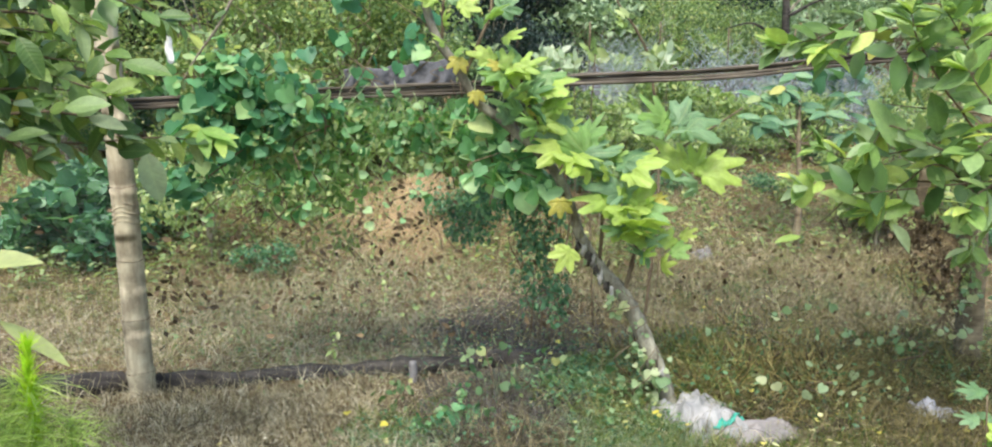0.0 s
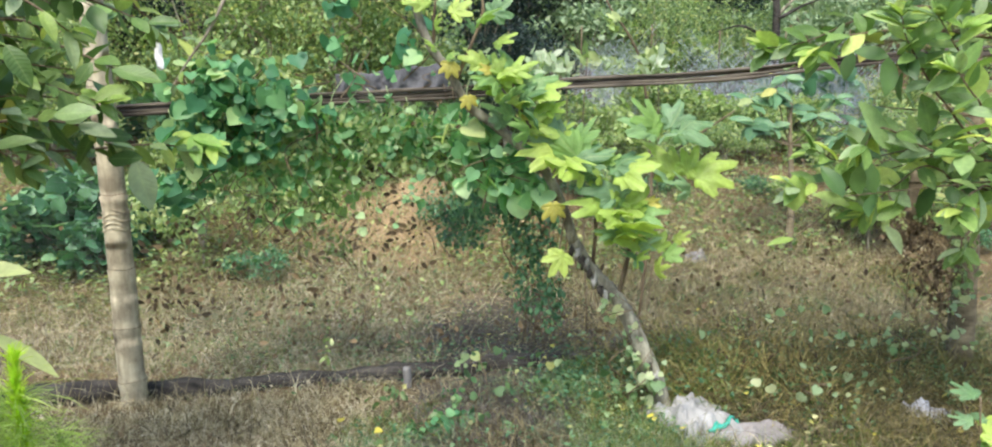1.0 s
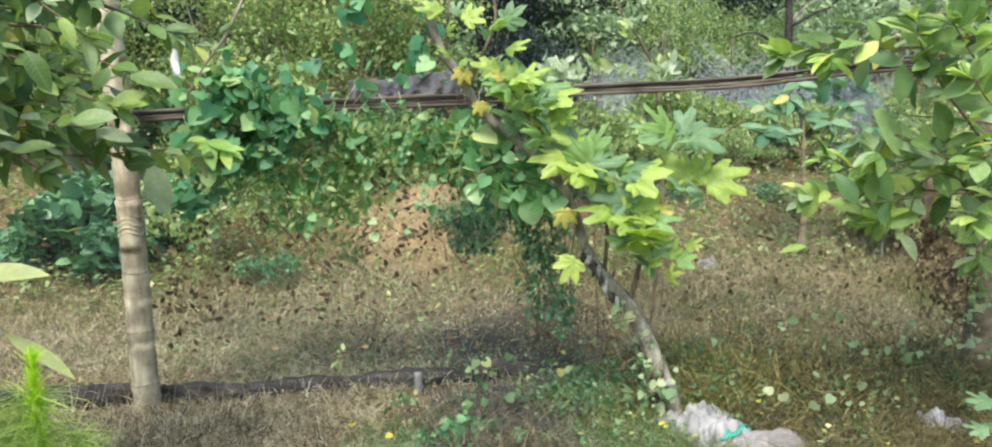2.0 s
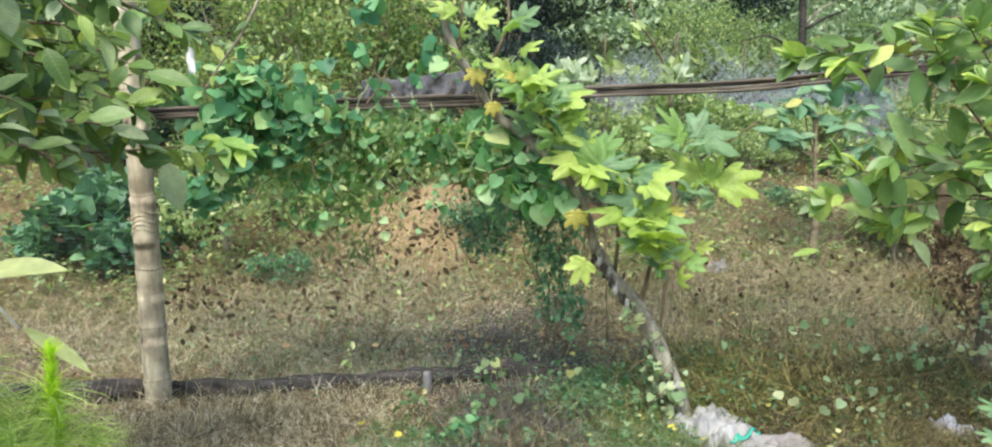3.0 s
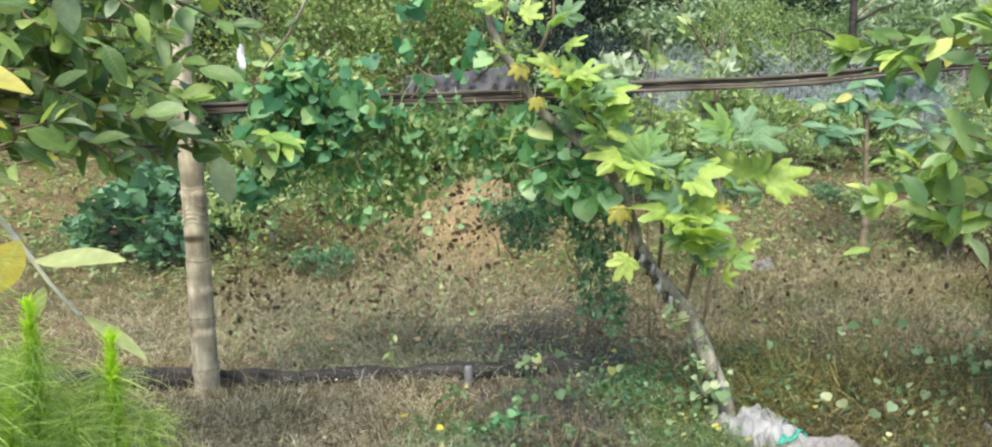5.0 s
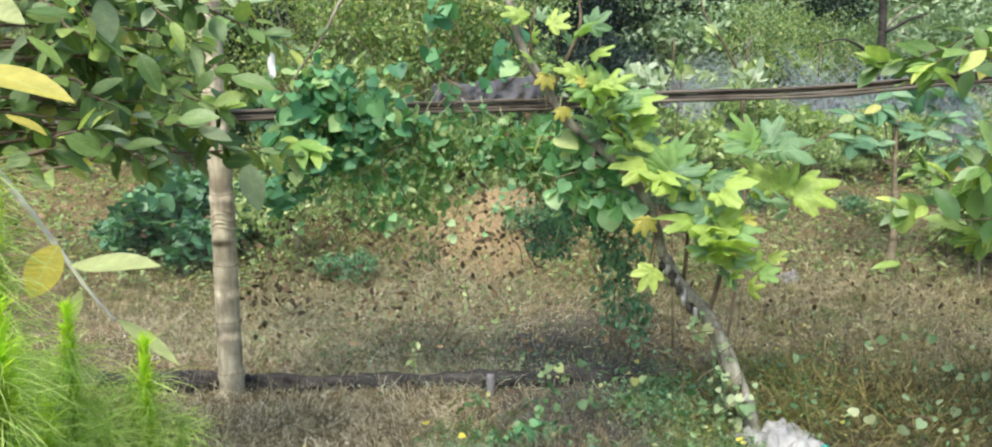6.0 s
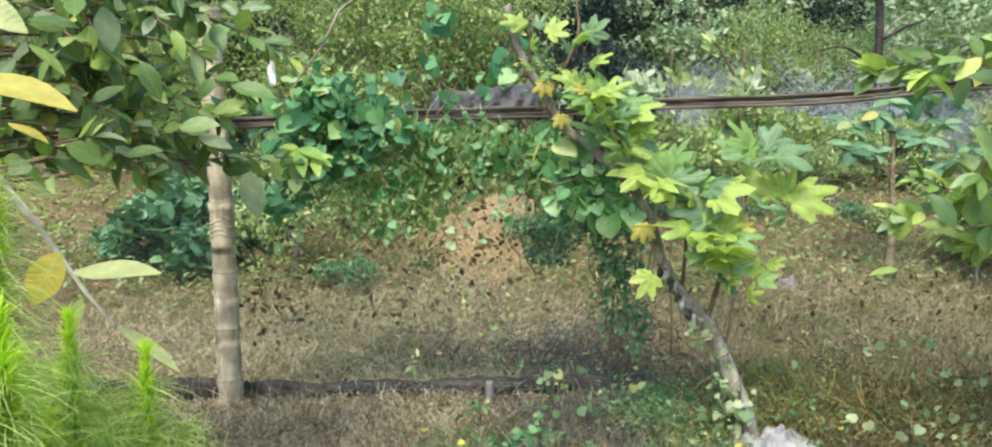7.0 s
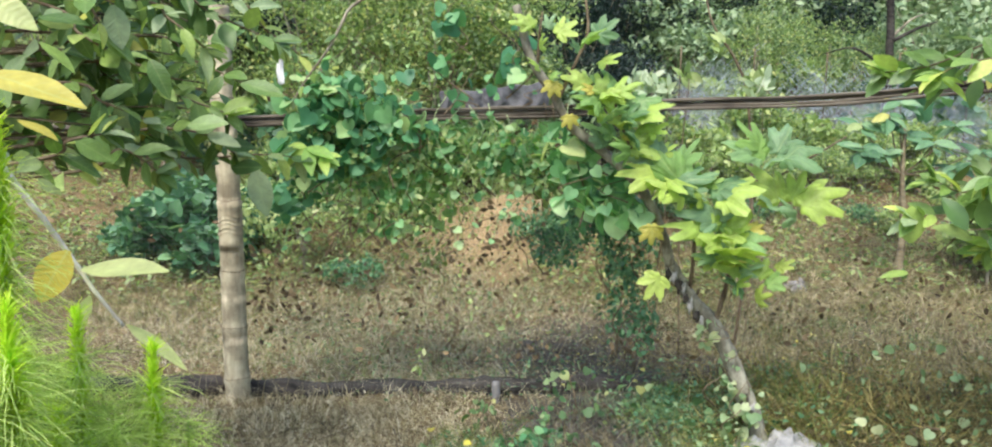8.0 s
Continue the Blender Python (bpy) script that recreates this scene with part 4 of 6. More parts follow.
    # dark scars where the bark has come off
    for c, q in (((0.345, 3.59, 0.83), 1.0), ((0.40, 3.575, 0.775), 1.3), ((0.435, 3.575, 0.715), 1.0), ((0.49, 3.575, 0.63), 1.2), ((0.73, 3.475, 0.26), 0.9)):
        bm = bmesh.new()
        c = Vector(c)
        bmesh.ops.create_icosphere(bm, subdivisions=2, radius=1)
        for v in bm.verts:
            k = 1 + 1.3 * noise.noise(v.co * 1.9 + c * 11)
            v.co = Vector((v.co.x * 0.012 * k * q, v.co.y * 0.006, v.co.z * 0.022 * k * q)) + c
        part("bark_scar", bm, LOGWOOD, tree, "dark scar in the bark")


build_guava_left()
build_guava_right()
build_fig()


# ---- vines on the net ----
def blob(rng, n, c, r):
    """Points through an ellipsoid, thicker towards its skin."""
    v = rng.normal(size=(n, 3))
    v /= np.linalg.norm(v, axis=1)[:, None]
    return np.array(c) + v * np.array(r) * (rng.uniform(0.15, 1, n) ** 0.5)[:, None]


def hanging_vine(name, label, seed, blobs, mat, size, shape, stems=6, face=(0, -0.7, 0.7), droop=-0.5, wild=0.55, rooted=False):
    """A tangle of thin stems with leaves: blobs of (centre, radii, number of leaves)."""
    rng = np.random.default_rng(seed)
    c0 = np.array(blobs[0][0])
    base = (c0[0], c0[1], terrain(c0[0], c0[1]))
    vine = thing(name, base, label, "vine")
    pos = np.concatenate([blob(rng, n, c, r) for c, r, n in blobs])
    pos[:, 2] = np.maximum(pos[:, 2], np.array([terrain(p[0], p[1]) for p in pos]) + 0.02)
    n = len(pos)
    nm = rng.normal(size=(n, 3)) * wild + np.array(face)
    ax = rng.normal(size=(n, 3)) * 0.7 + np.array((0, -0.2, droop))
    me = scattered("foliage", shape, mat, pos, ax, nm, size * np.clip(np.exp(rng.normal(size=n) * 0.42 - 0.15), 0.3, 1.5))
    under(new("foliage", me), vine, kind="stuff")
    rr = random.Random(seed)
    for k in range(stems):
        c, r, _ = blobs[k % len(blobs)]
        c, r = Vector(c), Vector(r)
        x = c.x + r.x * rr.uniform(-0.8, 0.8)
        pts = [Vector((x + rr.uniform(-0.1, 0.1), c.y + rr.uniform(-0.05, 0.05), terrain(x, c.y) - 0.02 if rooted else max(terrain(x, c.y), c.z - r.z * 1.2)))]
        for j in range(4):
            pts.append(Vector((x + rr.uniform(-0.12, 0.12), c.y + r.y * rr.uniform(-0.7, 0.7), c.z - r.z + (j + 1) / 4 * 2 * r.z)))
        part("stem", limb(pts, 0.004, 0.0015, 5, 5, 0, k), TWIG, vine)
    return vine


hanging_vine("heart_leaf_vine", "dark green heart-leaved vine climbing over the rail", 1, [
    ((-1.25, 3.80, 1.62), (0.28, 0.10, 0.15), 95), ((-1.44, 3.80, 1.66), (0.2, 0.10, 0.16), 45), ((-1.03, 3.85, 1.50), (0.22, 0.10, 0.12), 60),
    ((-1.40, 3.85, 1.34), (0.28, 0.12, 0.16), 130), ((-1.58, 3.90, 1.13), (0.16, 0.1, 0.14), 70), ((-1.30, 3.83, 1.48), (0.3, 0.1, 0.2), 110)], HEART, 0.066, heart_leaf(), 8, wild=0.6)
hanging_vine("heart_leaf_vine", "blue-green heart-leaved vine draped along under the rail", 21, [
    ((-0.64, 3.94, 1.42), (0.62, 0.05, 0.14), 130), ((-0.31, 3.94, 1.29), (0.3, 0.05, 0.13), 80), ((-1.12, 3.94, 1.31), (0.32, 0.05, 0.18), 70),
    ((-1.03, 3.95, 1.04), (0.22, 0.05, 0.16), 40), ((-0.89, 3.94, 1.65), (0.4, 0.05, 0.06), 6)], SILVERY, 0.054, heart_leaf(), 16, wild=0.7)
hanging_vine("heart_leaf_vine", "thin heart-leaved vine hanging down above the rail", 2, [
    ((-0.76, 3.50, 1.89), (0.07, 0.06, 0.22), 20), ((-0.62, 3.70, 1.82), (0.2, 0.12, 0.2), 8), ((-0.43, 3.55, 1.88), (0.06, 0.08, 0.2), 16),
    ((-0.92, 3.70, 1.73), (0.15, 0.1, 0.14), 7), ((-0.57, 3.90, 1.68), (0.25, 0.04, 0.07), 5)], HEART, 0.066, heart_leaf(), 5)
hanging_vine("heart_leaf_vine", "blue-green heart-leaved vine round the fig stem", 3, [
    ((-0.02, 3.62, 1.23), (0.20, 0.10, 0.16), 70), ((-0.14, 3.65, 1.41), (0.14, 0.10, 0.14), 40), ((0.11, 3.60, 1.14), (0.14, 0.10, 0.08), 36)],
    SILVERY, 0.084, heart_leaf(), 5, wild=0.7)
hanging_vine("bean_vine", "mixed green creeper hanging on the net under the rail", 4, [
    ((-0.65, 4.12, 1.43), (0.55, 0.06, 0.15), 240), ((-0.34, 4.12, 1.35), (0.35, 0.06, 0.13), 150), ((-1.05, 4.15, 1.32), (0.4, 0.06, 0.2), 120),
    ((-0.93, 4.20, 1.08), (0.25, 0.08, 0.18), 120), ((-0.51, 4.10, 1.36), (0.5, 0.06, 0.1), 140), ((-1.28, 4.30, 1.24), (0.3, 0.1, 0.15), 120)],
    VINE, 0.055, heart_leaf(), 14)
hanging_vine("bean_vine", "tangled small-leaved creeper hanging on the net", 5, [
    ((-1.13, 4.40, 1.13), (0.35, 0.2, 0.25), 330), ((-1.32, 4.60, 0.92), (0.3, 0.2, 0.18), 170), ((-0.70, 4.40, 1.23), (0.5, 0.2, 0.10), 260),
    ((-0.93, 4.50, 0.75), (0.2, 0.15, 0.14), 110), ((-2.00, 4.80, 0.94), (0.3, 0.2, 0.22), 600), ((-0.16, 4.20, 1.23), (0.25, 0.12, 0.15), 300)],
    PALE, 0.045, oval_leaf(), 22)
hanging_vine("ivy_curtain", "dark small-leaved creeper hanging in a curtain beside the fig", 6, [
    ((0.20, 3.95, 0.94), (0.17, 0.08, 0.24), 620), ((0.20, 4.00, 0.61), (0.13, 0.08, 0.26), 260), ((-0.00, 4.00, 1.03), (0.2, 0.1, 0.12), 420),
    ((0.32, 3.95, 0.48), (0.08, 0.06, 0.16), 160), ((-0.15, 4.30, 0.85), (0.16, 0.12, 0.14), 420)], SHADY, 0.036, oval_leaf(), 12)
hanging_vine("creeper", "thin creeper with pale heart leaves climbing the fig trunk", 7, [
    ((0.73, 3.44, 0.22), (0.06, 0.05, 0.18), 34), ((0.64, 3.48, 0.37), (0.05, 0.05, 0.14), 24), ((0.53, 3.50, 0.56), (0.06, 0.05, 0.08), 16)],
    PALEHEART, 0.04, heart_leaf(), 4, wild=0.8)
hanging_vine("creeper", "bluish heart-leaved creeper low over dark straw", 22, [
    ((-0.47, 3.31, -0.02), (0.22, 0.12, 0.12), 80), ((-0.33, 3.32, -0.01), (0.12, 0.1, 0.10), 26), ((-0.73, 3.31, -0.03), (0.2, 0.1, 0.06), 30), ((-0.16, 3.36, 0.04), (0.2, 0.15, 0.07), 70), ((-0.08, 3.72, 0.06), (0.25, 0.2, 0.06), 30), ((0.02, 3.2, 0.03), (0.15, 0.1, 0.06), 30)], HEART, 0.038, heart_leaf(), 5, wild=0.8)
hanging_vine("creeper", "dark bluish heart-leaved creeper low in the hollow", 23, [
    ((-0.26, 3.34, 0.05), (0.13, 0.14, 0.09), 110), ((-0.36, 3.22, 0.03), (0.16, 0.08, 0.07), 60), ((0.0, 3.22, 0.04), (0.10, 0.08, 0.06), 40)], HEART, 0.044, heart_leaf(), 6, wild=0.8)
hanging_vine("creeper", "low creeper with heart leaves at the foot of the net", 8, [
    ((0.35, 3.70, 0.10), (0.45, 0.12, 0.10), 44), ((-0.27, 3.30, 0.12), (0.22, 0.15, 0.10), 14), ((-0.51, 3.60, 0.10), (0.15, 0.1, 0.08), 24),
    ((0.63, 3.50, 0.11), (0.2, 0.15, 0.08), 26), ((0.00, 3.90, 0.18), (0.5, 0.1, 0.12), 34)], WEED, 0.038, heart_leaf(), 8, wild=0.8)
hanging_vine("creeper", "sparse creeper with pale heart leaves among dry stems", 9, [
    ((2.09, 3.60, 0.38), (0.4, 0.2, 0.14), 26), ((1.56, 3.80, 0.33), (0.5, 0.2, 0.14), 24), ((1.60, 3.30, 0.22), (0.5, 0.25, 0.08), 20),
    ((2.34, 3.40, 0.50), (0.2, 0.2, 0.2), 40)], PALEHEART, 0.035, heart_leaf(), 3, wild=0.8)
hanging_vine("creeper", "few yellow-green leaves of a creeper on the net", 10, [
    ((-0.89, 3.98, 0.26), (0.025, 0.02, 0.10), 16), ((1.39, 4.00, 0.37), (0.04, 0.03, 0.08), 8), ((-0.51, 3.98, 0.59), (0.5, 0.03, 0.25), 60)],
    PALE, 0.034, oval_leaf(), 3)
hanging_vine("dry_creeper", "withered brown creeper hanging beside the post", 13, [
    ((2.45, 3.90, 0.73), (0.16, 0.06, 0.26), 260), ((2.54, 3.85, 0.56), (0.10, 0.06, 0.22), 160), ((2.35, 3.95, 0.87), (0.15, 0.05, 0.12), 120)],
    BROWNLEAF, 0.035, oval_leaf(), 16)
hanging_vine("creeper", "olive creeper wound round the wooden post", 14, [
    ((2.66, 3.86, 0.66), (0.10, 0.07, 0.25), 150), ((2.53, 3.90, 0.98), (0.16, 0.06, 0.12), 110)], OLIVE, 0.045, oval_leaf(), 6)


hanging_vine("light_creeper", "light green small-leaved creeper scrambling over the net", 15, [
    ((-0.77, 3.96, 1.38), (0.6, 0.08, 0.17), 560), ((-1.06, 3.96, 1.12), (0.3, 0.08, 0.22), 320), ((-0.34, 3.96, 1.29), (0.36, 0.08, 0.12), 260),
    ((-0.78, 4.00, 1.0), (0.35, 0.06, 0.12), 60), ((-1.19, 3.85, 1.42), (0.4, 0.08, 0.2), 260), ((-1.10, 3.90, 1.83), (0.5, 0.1, 0.2), 60)], PALE, 0.036, oval_leaf(), 12)


# ---- pale tendrils hanging down the net ----


def tendril(x, top, low, seed):
    """One thin climbing shoot with a few small heart leaves."""
    rr, rng = random.Random(seed), np.random.default_rng(seed)
    y = 3.90 + rr.uniform(-0.05, 0.03)
    vine = thing("vine_tendril", (x, y, low), "thin pale green vine tendril hanging down the net", "vine", "tendrils on the net")
    pts = [Vector((x + rr.uniform(-0.05, 0.05) + 0.05 * math.sin(k * 1.3 + seed), y + rr.uniform(-0.015, 0.015), top + (low - top) * k / 5)) for k in range(6)]
    part("stem", limb(pts, 0.0028, 0.0014, 5, 7, 0, seed), TENDRIL, vine)
    line = spline(pts, 7)
    n = rr.randint(9, 16)
    at = np.array([line[rr.randint(2, len(line) - 1)] for _ in range(n)])
    me = scattered("foliage", heart_leaf(), SILVERY, at, rng.normal(size=(n, 3)) * 0.7 + (0, -0.2, -0.4), rng.normal(size=(n, 3)) * 0.6 + (0, -0.8, 0.6), rng.uniform(0.025, 0.055, n))
    under(new("foliage", me), vine, kind="stuff")


for k in range(22):
    tendril(-1.55 + 1.6 * ((k * 0.618) % 1), 1.50 + 0.35 * ((k * 0.37) % 1), 0.82 + 0.4 * ((k * 0.71) % 1), 300 + k)


# ---- dead leaves caught in the net ----
def build_bundle():
    """Dark grey netting folded and hung behind the rail."""
    a, b = Vector((-0.82, 4.00, 1.63)), Vector((-0.24, 4.00, 1.66))
    nx, nz = 60, 14
    vs = []
    for layer in (0, 1):
        for j in range(nz):
            for i in range(nx):
                u, v = i / (nx - 1), j / (nz - 1)
                p = a.lerp(b, u)
                top = 0.06 + 0.03 * u + 0.03 * noise.noise(Vector((u * 5, 3, 0)))
                z = p.z - 0.05 + v * (0.05 + top)
                y = p.y + 0.025 * noise.noise(Vector((u * 9, v * 1.5, 1))) + 0.012 * math.sin(u * 40 + 5 * noise.noise(Vector((u * 4, v, 0)))) + 0.02 + layer * 0.012
                vs.append((p.x + 0.012 * noise.noise(Vector((v * 4, u * 3, 7))), y, z))
    idx = np.arange(nx * nz).reshape(nz, nx)
    f = np.stack([idx[:-1, :-1], idx[:-1, 1:], idx[1:, 1:], idx[1:, :-1]], -1).reshape(-1, 4)
    edge = np.concatenate([idx[0, :], idx[1:, -1], idx[-1, -2::-1], idx[-2:0:-1, 0]])
    nxt = np.roll(edge, -1)
    n = nx * nz
    me = np_mesh("folded_net", vs, np.concatenate([f, f[:, ::-1] + n, np.stack([edge, edge + n, nxt + n, nxt], -1)]), DARKNET)
    tagged(new("folded_net", me), "dark grey folded netting hanging over the bamboo rail", "net")


build_bundle()


def build_caught():
    rng = np.random.default_rng(9)
    c = [((-0.58, 4.00, 0.93), 0.25, 0.25, 170), ((-1.66, 4.00, 0.62), 0.22, 0.26, 210), ((-1.05, 4.00, 0.62), 0.6, 0.3, 300), ((-0.24, 4.00, 1.50), 0.4, 0.1, 30),
         ((1.68, 4.00, 0.64), 0.7, 0.3, 150), ((0.76, 4.00, 0.47), 0.6, 0.2, 60), ((-0.44, 4.00, 0.30), 0.4, 0.1, 60), ((-2.97, 4.00, 0.96), 0.5, 0.3, 170)]
    pos = np.concatenate([np.column_stack([rng.normal(p[0], a * 0.6, n), rng.normal(3.99, 0.012, n), np.clip(rng.normal(p[2], b * 0.6, n), 0.05, 1.5)]) for p, a, b, n in c])
    n = len(pos)
    me = scattered("dead_leaves", oval_leaf(), BROWNLEAF, pos, ways(rng, n, -0.2), np.array((0, -1, 0.2)) + rng.normal(size=(n, 3)) * 0.5,
                   0.018 + 0.04 * rng.uniform(0, 1, n) ** 2)
    tagged(new("dead_leaves", me), "small dead brown leaves caught in the net", "leaves", kind="stuff")


build_caught()


# ---- feathery plants in front ----
def feathery(base, height, seed, lean=(0, 0), thick=1.0, spire=0.2):
    rng = np.random.default_rng(seed)
    b = Vector(base)
    plant = thing("feathery_plant", base, "bright green feathery plant with threadlike leaves", "plant", "feathery plants in front")
    top = b + Vector((lean[0], lean[1], height))
    line = spline([b - Vector((0, 0, 0.05)), b.lerp(top, 0.5) + Vector((0.01, 0, 0)), top], 10)
    bm = bmesh.new()
    tube(bm, line, [0.0045 * thick * (1 - 0.8 * i / (len(line) - 1)) for i in range(len(line))], 7)
    part("stem", bm, LIMETIP if spire else FEATHER, plant)
    def fringe(name, n, t, out, rise, ln, w, mat):
        pos = np.array([tuple(line[int(v * (len(line) - 1))].lerp(line[min(int(v * (len(line) - 1)) + 1, len(line) - 1)], (v * (len(line) - 1)) % 1)) for v in t])
        a = rng.uniform(0, 2 * np.pi, n)
        ax = np.column_stack([np.cos(a) * out, np.sin(a) * out, rise])
        me = scattered(name, thread_leaf(), mat, pos, ax + rng.normal(size=(n, 3)) * 0.12, np.column_stack([rng.normal(size=n) * 0.5, rng.normal(size=n) * 0.5, np.ones(n)]), ln, np.full(n, w))
        under(new(name, me), plant, kind="stuff")

    n = int(1500 * height)
    t = rng.uniform(0.25, 0.95 if spire else 1.0, n)
    fringe("foliage", n, t, rng.uniform(0.7, 1.1, n), rng.uniform(-0.6, 0.35, n), 0.16 * rng.uniform(0.35, 1.2, n) * (1.1 - 0.5 * t), 0.0020, FEATHER)
    if spire:
        n = int(3000 * spire)
        t = rng.uniform(1 - spire / height, 1.0, n)
        fringe("tip", n, t, 0.34 * (1.02 - t) / (spire / height) + 0.16, rng.uniform(0.35, 0.9, n), rng.uniform(0.022, 0.044, n), 0.0030, LIMETIP)


# spires of lime shoots: top, lean, length of the bright spire
for i, (x, y, h, dx, spire) in enumerate((
        (-1.121, 1.40, 1.067, 0.005, 0.34), (-1.232, 1.35, 1.136, -0.006, 0.36), (-1.150, 1.05, 1.215, 0.0, 0.38), (-1.190, 1.02, 1.19, -0.01, 0.3), (-1.245, 1.18, 1.475, -0.01, 0.3),
        (-1.16, 0.98, 1.10, 0.02, 0.25), (-1.19, 1.48, 0.98, 0.02, 0), (-1.28, 1.28, 1.08, 0.02, 0.16), (-1.33, 1.45, 1.03, -0.02, 0), (-1.30, 1.15, 1.20, 0.03, 0.2), (-1.43, 1.30, 1.18, 0.0, 0),
        (-1.46, 1.55, 1.0, 0.02, 0), (-1.065, 1.42, 0.93, 0.02, 0), (-1.26, 1.48, 0.96, 0.02, 0), (-1.14, 1.30, 0.97, -0.01, 0), (-1.42, 1.62, 0.96, 0.0, 0), (-1.37, 1.40, 1.09, 0.02, 0), (-1.17, 1.18, 1.02, 0.01, 0.1))):
    feathery((x - dx, y, terrain(x, y)), h, 40 + i, (dx, 0), 1.0, spire)


# ---- seedlings and low weeds ----
def seedling(name, label, base, height, n, size, meshes, seed):
    rng = random.Random(seed)
    b = Vector(base)
    plant = thing(name, base, label, "plant")
    part("stem", limb([b - Vector((0, 0, 0.03)), b + Vector((0.02, 0, height * 0.5)), b + Vector((0, 0, height))], 0.006, 0.003, 6, 5), TWIG, plant)
    for k in range(n):
        a = k * 2.4 + rng.uniform(-0.4, 0.4)
        at = b + Vector((0, 0, height * rng.uniform(0.45, 1)))
        leaf_at(rng.choice(meshes), plant, at, (math.cos(a), math.sin(a), rng.uniform(0.1, 0.6)), (0, -0.5, 1), size * rng.uniform(0.7, 1.2))


p = (1.59, 2.40, 0.46)
seedling("fig_seedling", "young fig shoot with bright lobed leaves", (p[0], p[1], terrain(p[0], p[1])), p[2] + 0.05, 8, 0.115, FIG_LEAVES, 3)
p = (1.49, 2.20, 0.42)
seedling("fig_seedling", "young fig shoot with bright lobed leaves", (p[0], p[1], terrain(p[0], p[1])), max(p[2], 0.2), 8, 0.11, FIG_LEAVES, 4)


def guava_sapling(base, top, tips, seed, label):
    """A slim young guava: one stem, short twigs, broad leaves in rosettes at their ends."""
    rng = random.Random(seed)
    b = Vector((*base, terrain(*base)))
    tree = thing("guava_sapling", b, label, "tree")
    fork = b.lerp(Vector(top), 0.7)
    part("trunk", limb([b - Vector((0, 0, 0.05)), b.lerp(fork, 0.5) + Vector((0.03, 0, 0)), fork, Vector(top)], 0.038, 0.012, 9, 7, 0.1, seed), GREYWOOD, tree)
    for k, (x, y, z, n, size) in enumerate(tips):
        end = Vector((x, y, z))
        twig = part("branch", limb([fork, fork.lerp(end, 0.5) + Vector((0, 0, -0.04)), end], 0.008, 0.004, 6, 6, 0.1, k), TWIG, tree)
        for i in range(n):
            a = i * 2.4 + rng.uniform(-0.4, 0.4)
            leaf_at(rng.choice(TEAL_LEAVES), twig, end - Vector((0, 0, 0.02 * (i % 4))), (math.cos(a), 0.7 * math.sin(a) - 0.25, rng.uniform(-0.5, 0.5)),
                    (rng.uniform(-0.5, 0.5), -0.7, 0.8), size * rng.uniform(0.7, 1.2))


guava_sapling((3.00, 6.4), (2.94, 6.4, 1.67), (
    (2.57, 6.40, 1.66, 7, 0.19), (2.77, 6.35, 1.75, 8, 0.19), (2.55, 6.30, 1.47, 9, 0.19), (2.96, 6.40, 1.61, 7, 0.19), (2.76, 6.35, 1.44, 8, 0.19), (3.14, 6.30, 1.53, 9, 0.19), (3.37, 6.40, 1.68, 7, 0.19), (3.57, 6.35, 1.48, 8, 0.19), (3.34, 6.30, 1.34, 9, 0.19), (2.88, 6.40, 1.86, 7, 0.19)), 15, "young guava with dark broad leaves standing on the bank")


# ---- sacks, rags, stones ----
def sheet_height(u, v, h, seed):
    """Height of a crumpled sheet: long folds over finer creases, falling off towards a low rim."""
    k = max(0.0, 1 - max(abs(u), abs(v)) ** 3)
    warp = 0.9 * noise.noise(Vector((u * 1.3, v * 1.3, seed + 3.3)))
    fold = max(0.0, 1 - 2.6 * abs(noise.noise(Vector((u * 1.15 + 0.6 * warp, v * 1.5 - 0.6 * warp, seed)))))
    crease = max(0.0, 1 - 3.0 * abs(noise.noise(Vector((u * 2.3 + warp, v * 3.0 + warp, seed + 7.7)))))
    return h * k * (0.30 + 0.75 * fold ** 1.3 + 0.5 * crease ** 2 + 0.35 * noise.noise(Vector((u * 2, v * 2, seed + 1.1)))) + 0.008


def crumpled(name, label, category, base, sx, sy, h, mat, seed, turn=0.0, nx=46, ny=34):
    """A crumpled sheet lying on the ground, with an under side."""
    vs = []
    c, s = math.cos(turn), math.sin(turn)
    for layer in (1, 0):
        for j in range(ny):
            for i in range(nx):
                u, v = i / (nx - 1) * 2 - 1, j / (ny - 1) * 2 - 1
                a = math.atan2(v, u)
                edge = 1 + 0.6 * noise.noise(Vector((math.cos(a) * 1.8, math.sin(a) * 1.8, seed))) + 0.18 * noise.noise(Vector((math.cos(a) * 6, math.sin(a) * 6, seed)))
                x = u * sx * edge + 0.10 * sx * noise.noise(Vector((u * 3, v * 3, seed + 20)))
                y = v * sy * edge + 0.10 * sy * noise.noise(Vector((u * 3, v * 3, seed + 30)))
                X, Y = base[0] + x * c - y * s, base[1] + x * s + y * c
                vs.append((X, Y, terrain(X, Y) + 0.012 + (sheet_height(u, v, h, seed) if layer else -0.01)))
    n = nx * ny
    idx = np.arange(n).reshape(ny, nx)
    f = np.stack([idx[:-1, :-1], idx[:-1, 1:], idx[1:, 1:], idx[1:, :-1]], -1).reshape(-1, 4)
    edge = np.concatenate([idx[0, :], idx[1:, -1], idx[-1, -2::-1], idx[-2:0:-1, 0]])
    nxt = np.roll(edge, -1)
    ring = np.stack([edge, edge + n, nxt + n, nxt], -1)
    return tagged(new(name, np_mesh(name, vs, np.concatenate([f, f[:, ::-1] + n, ring]), mat)), label, category)


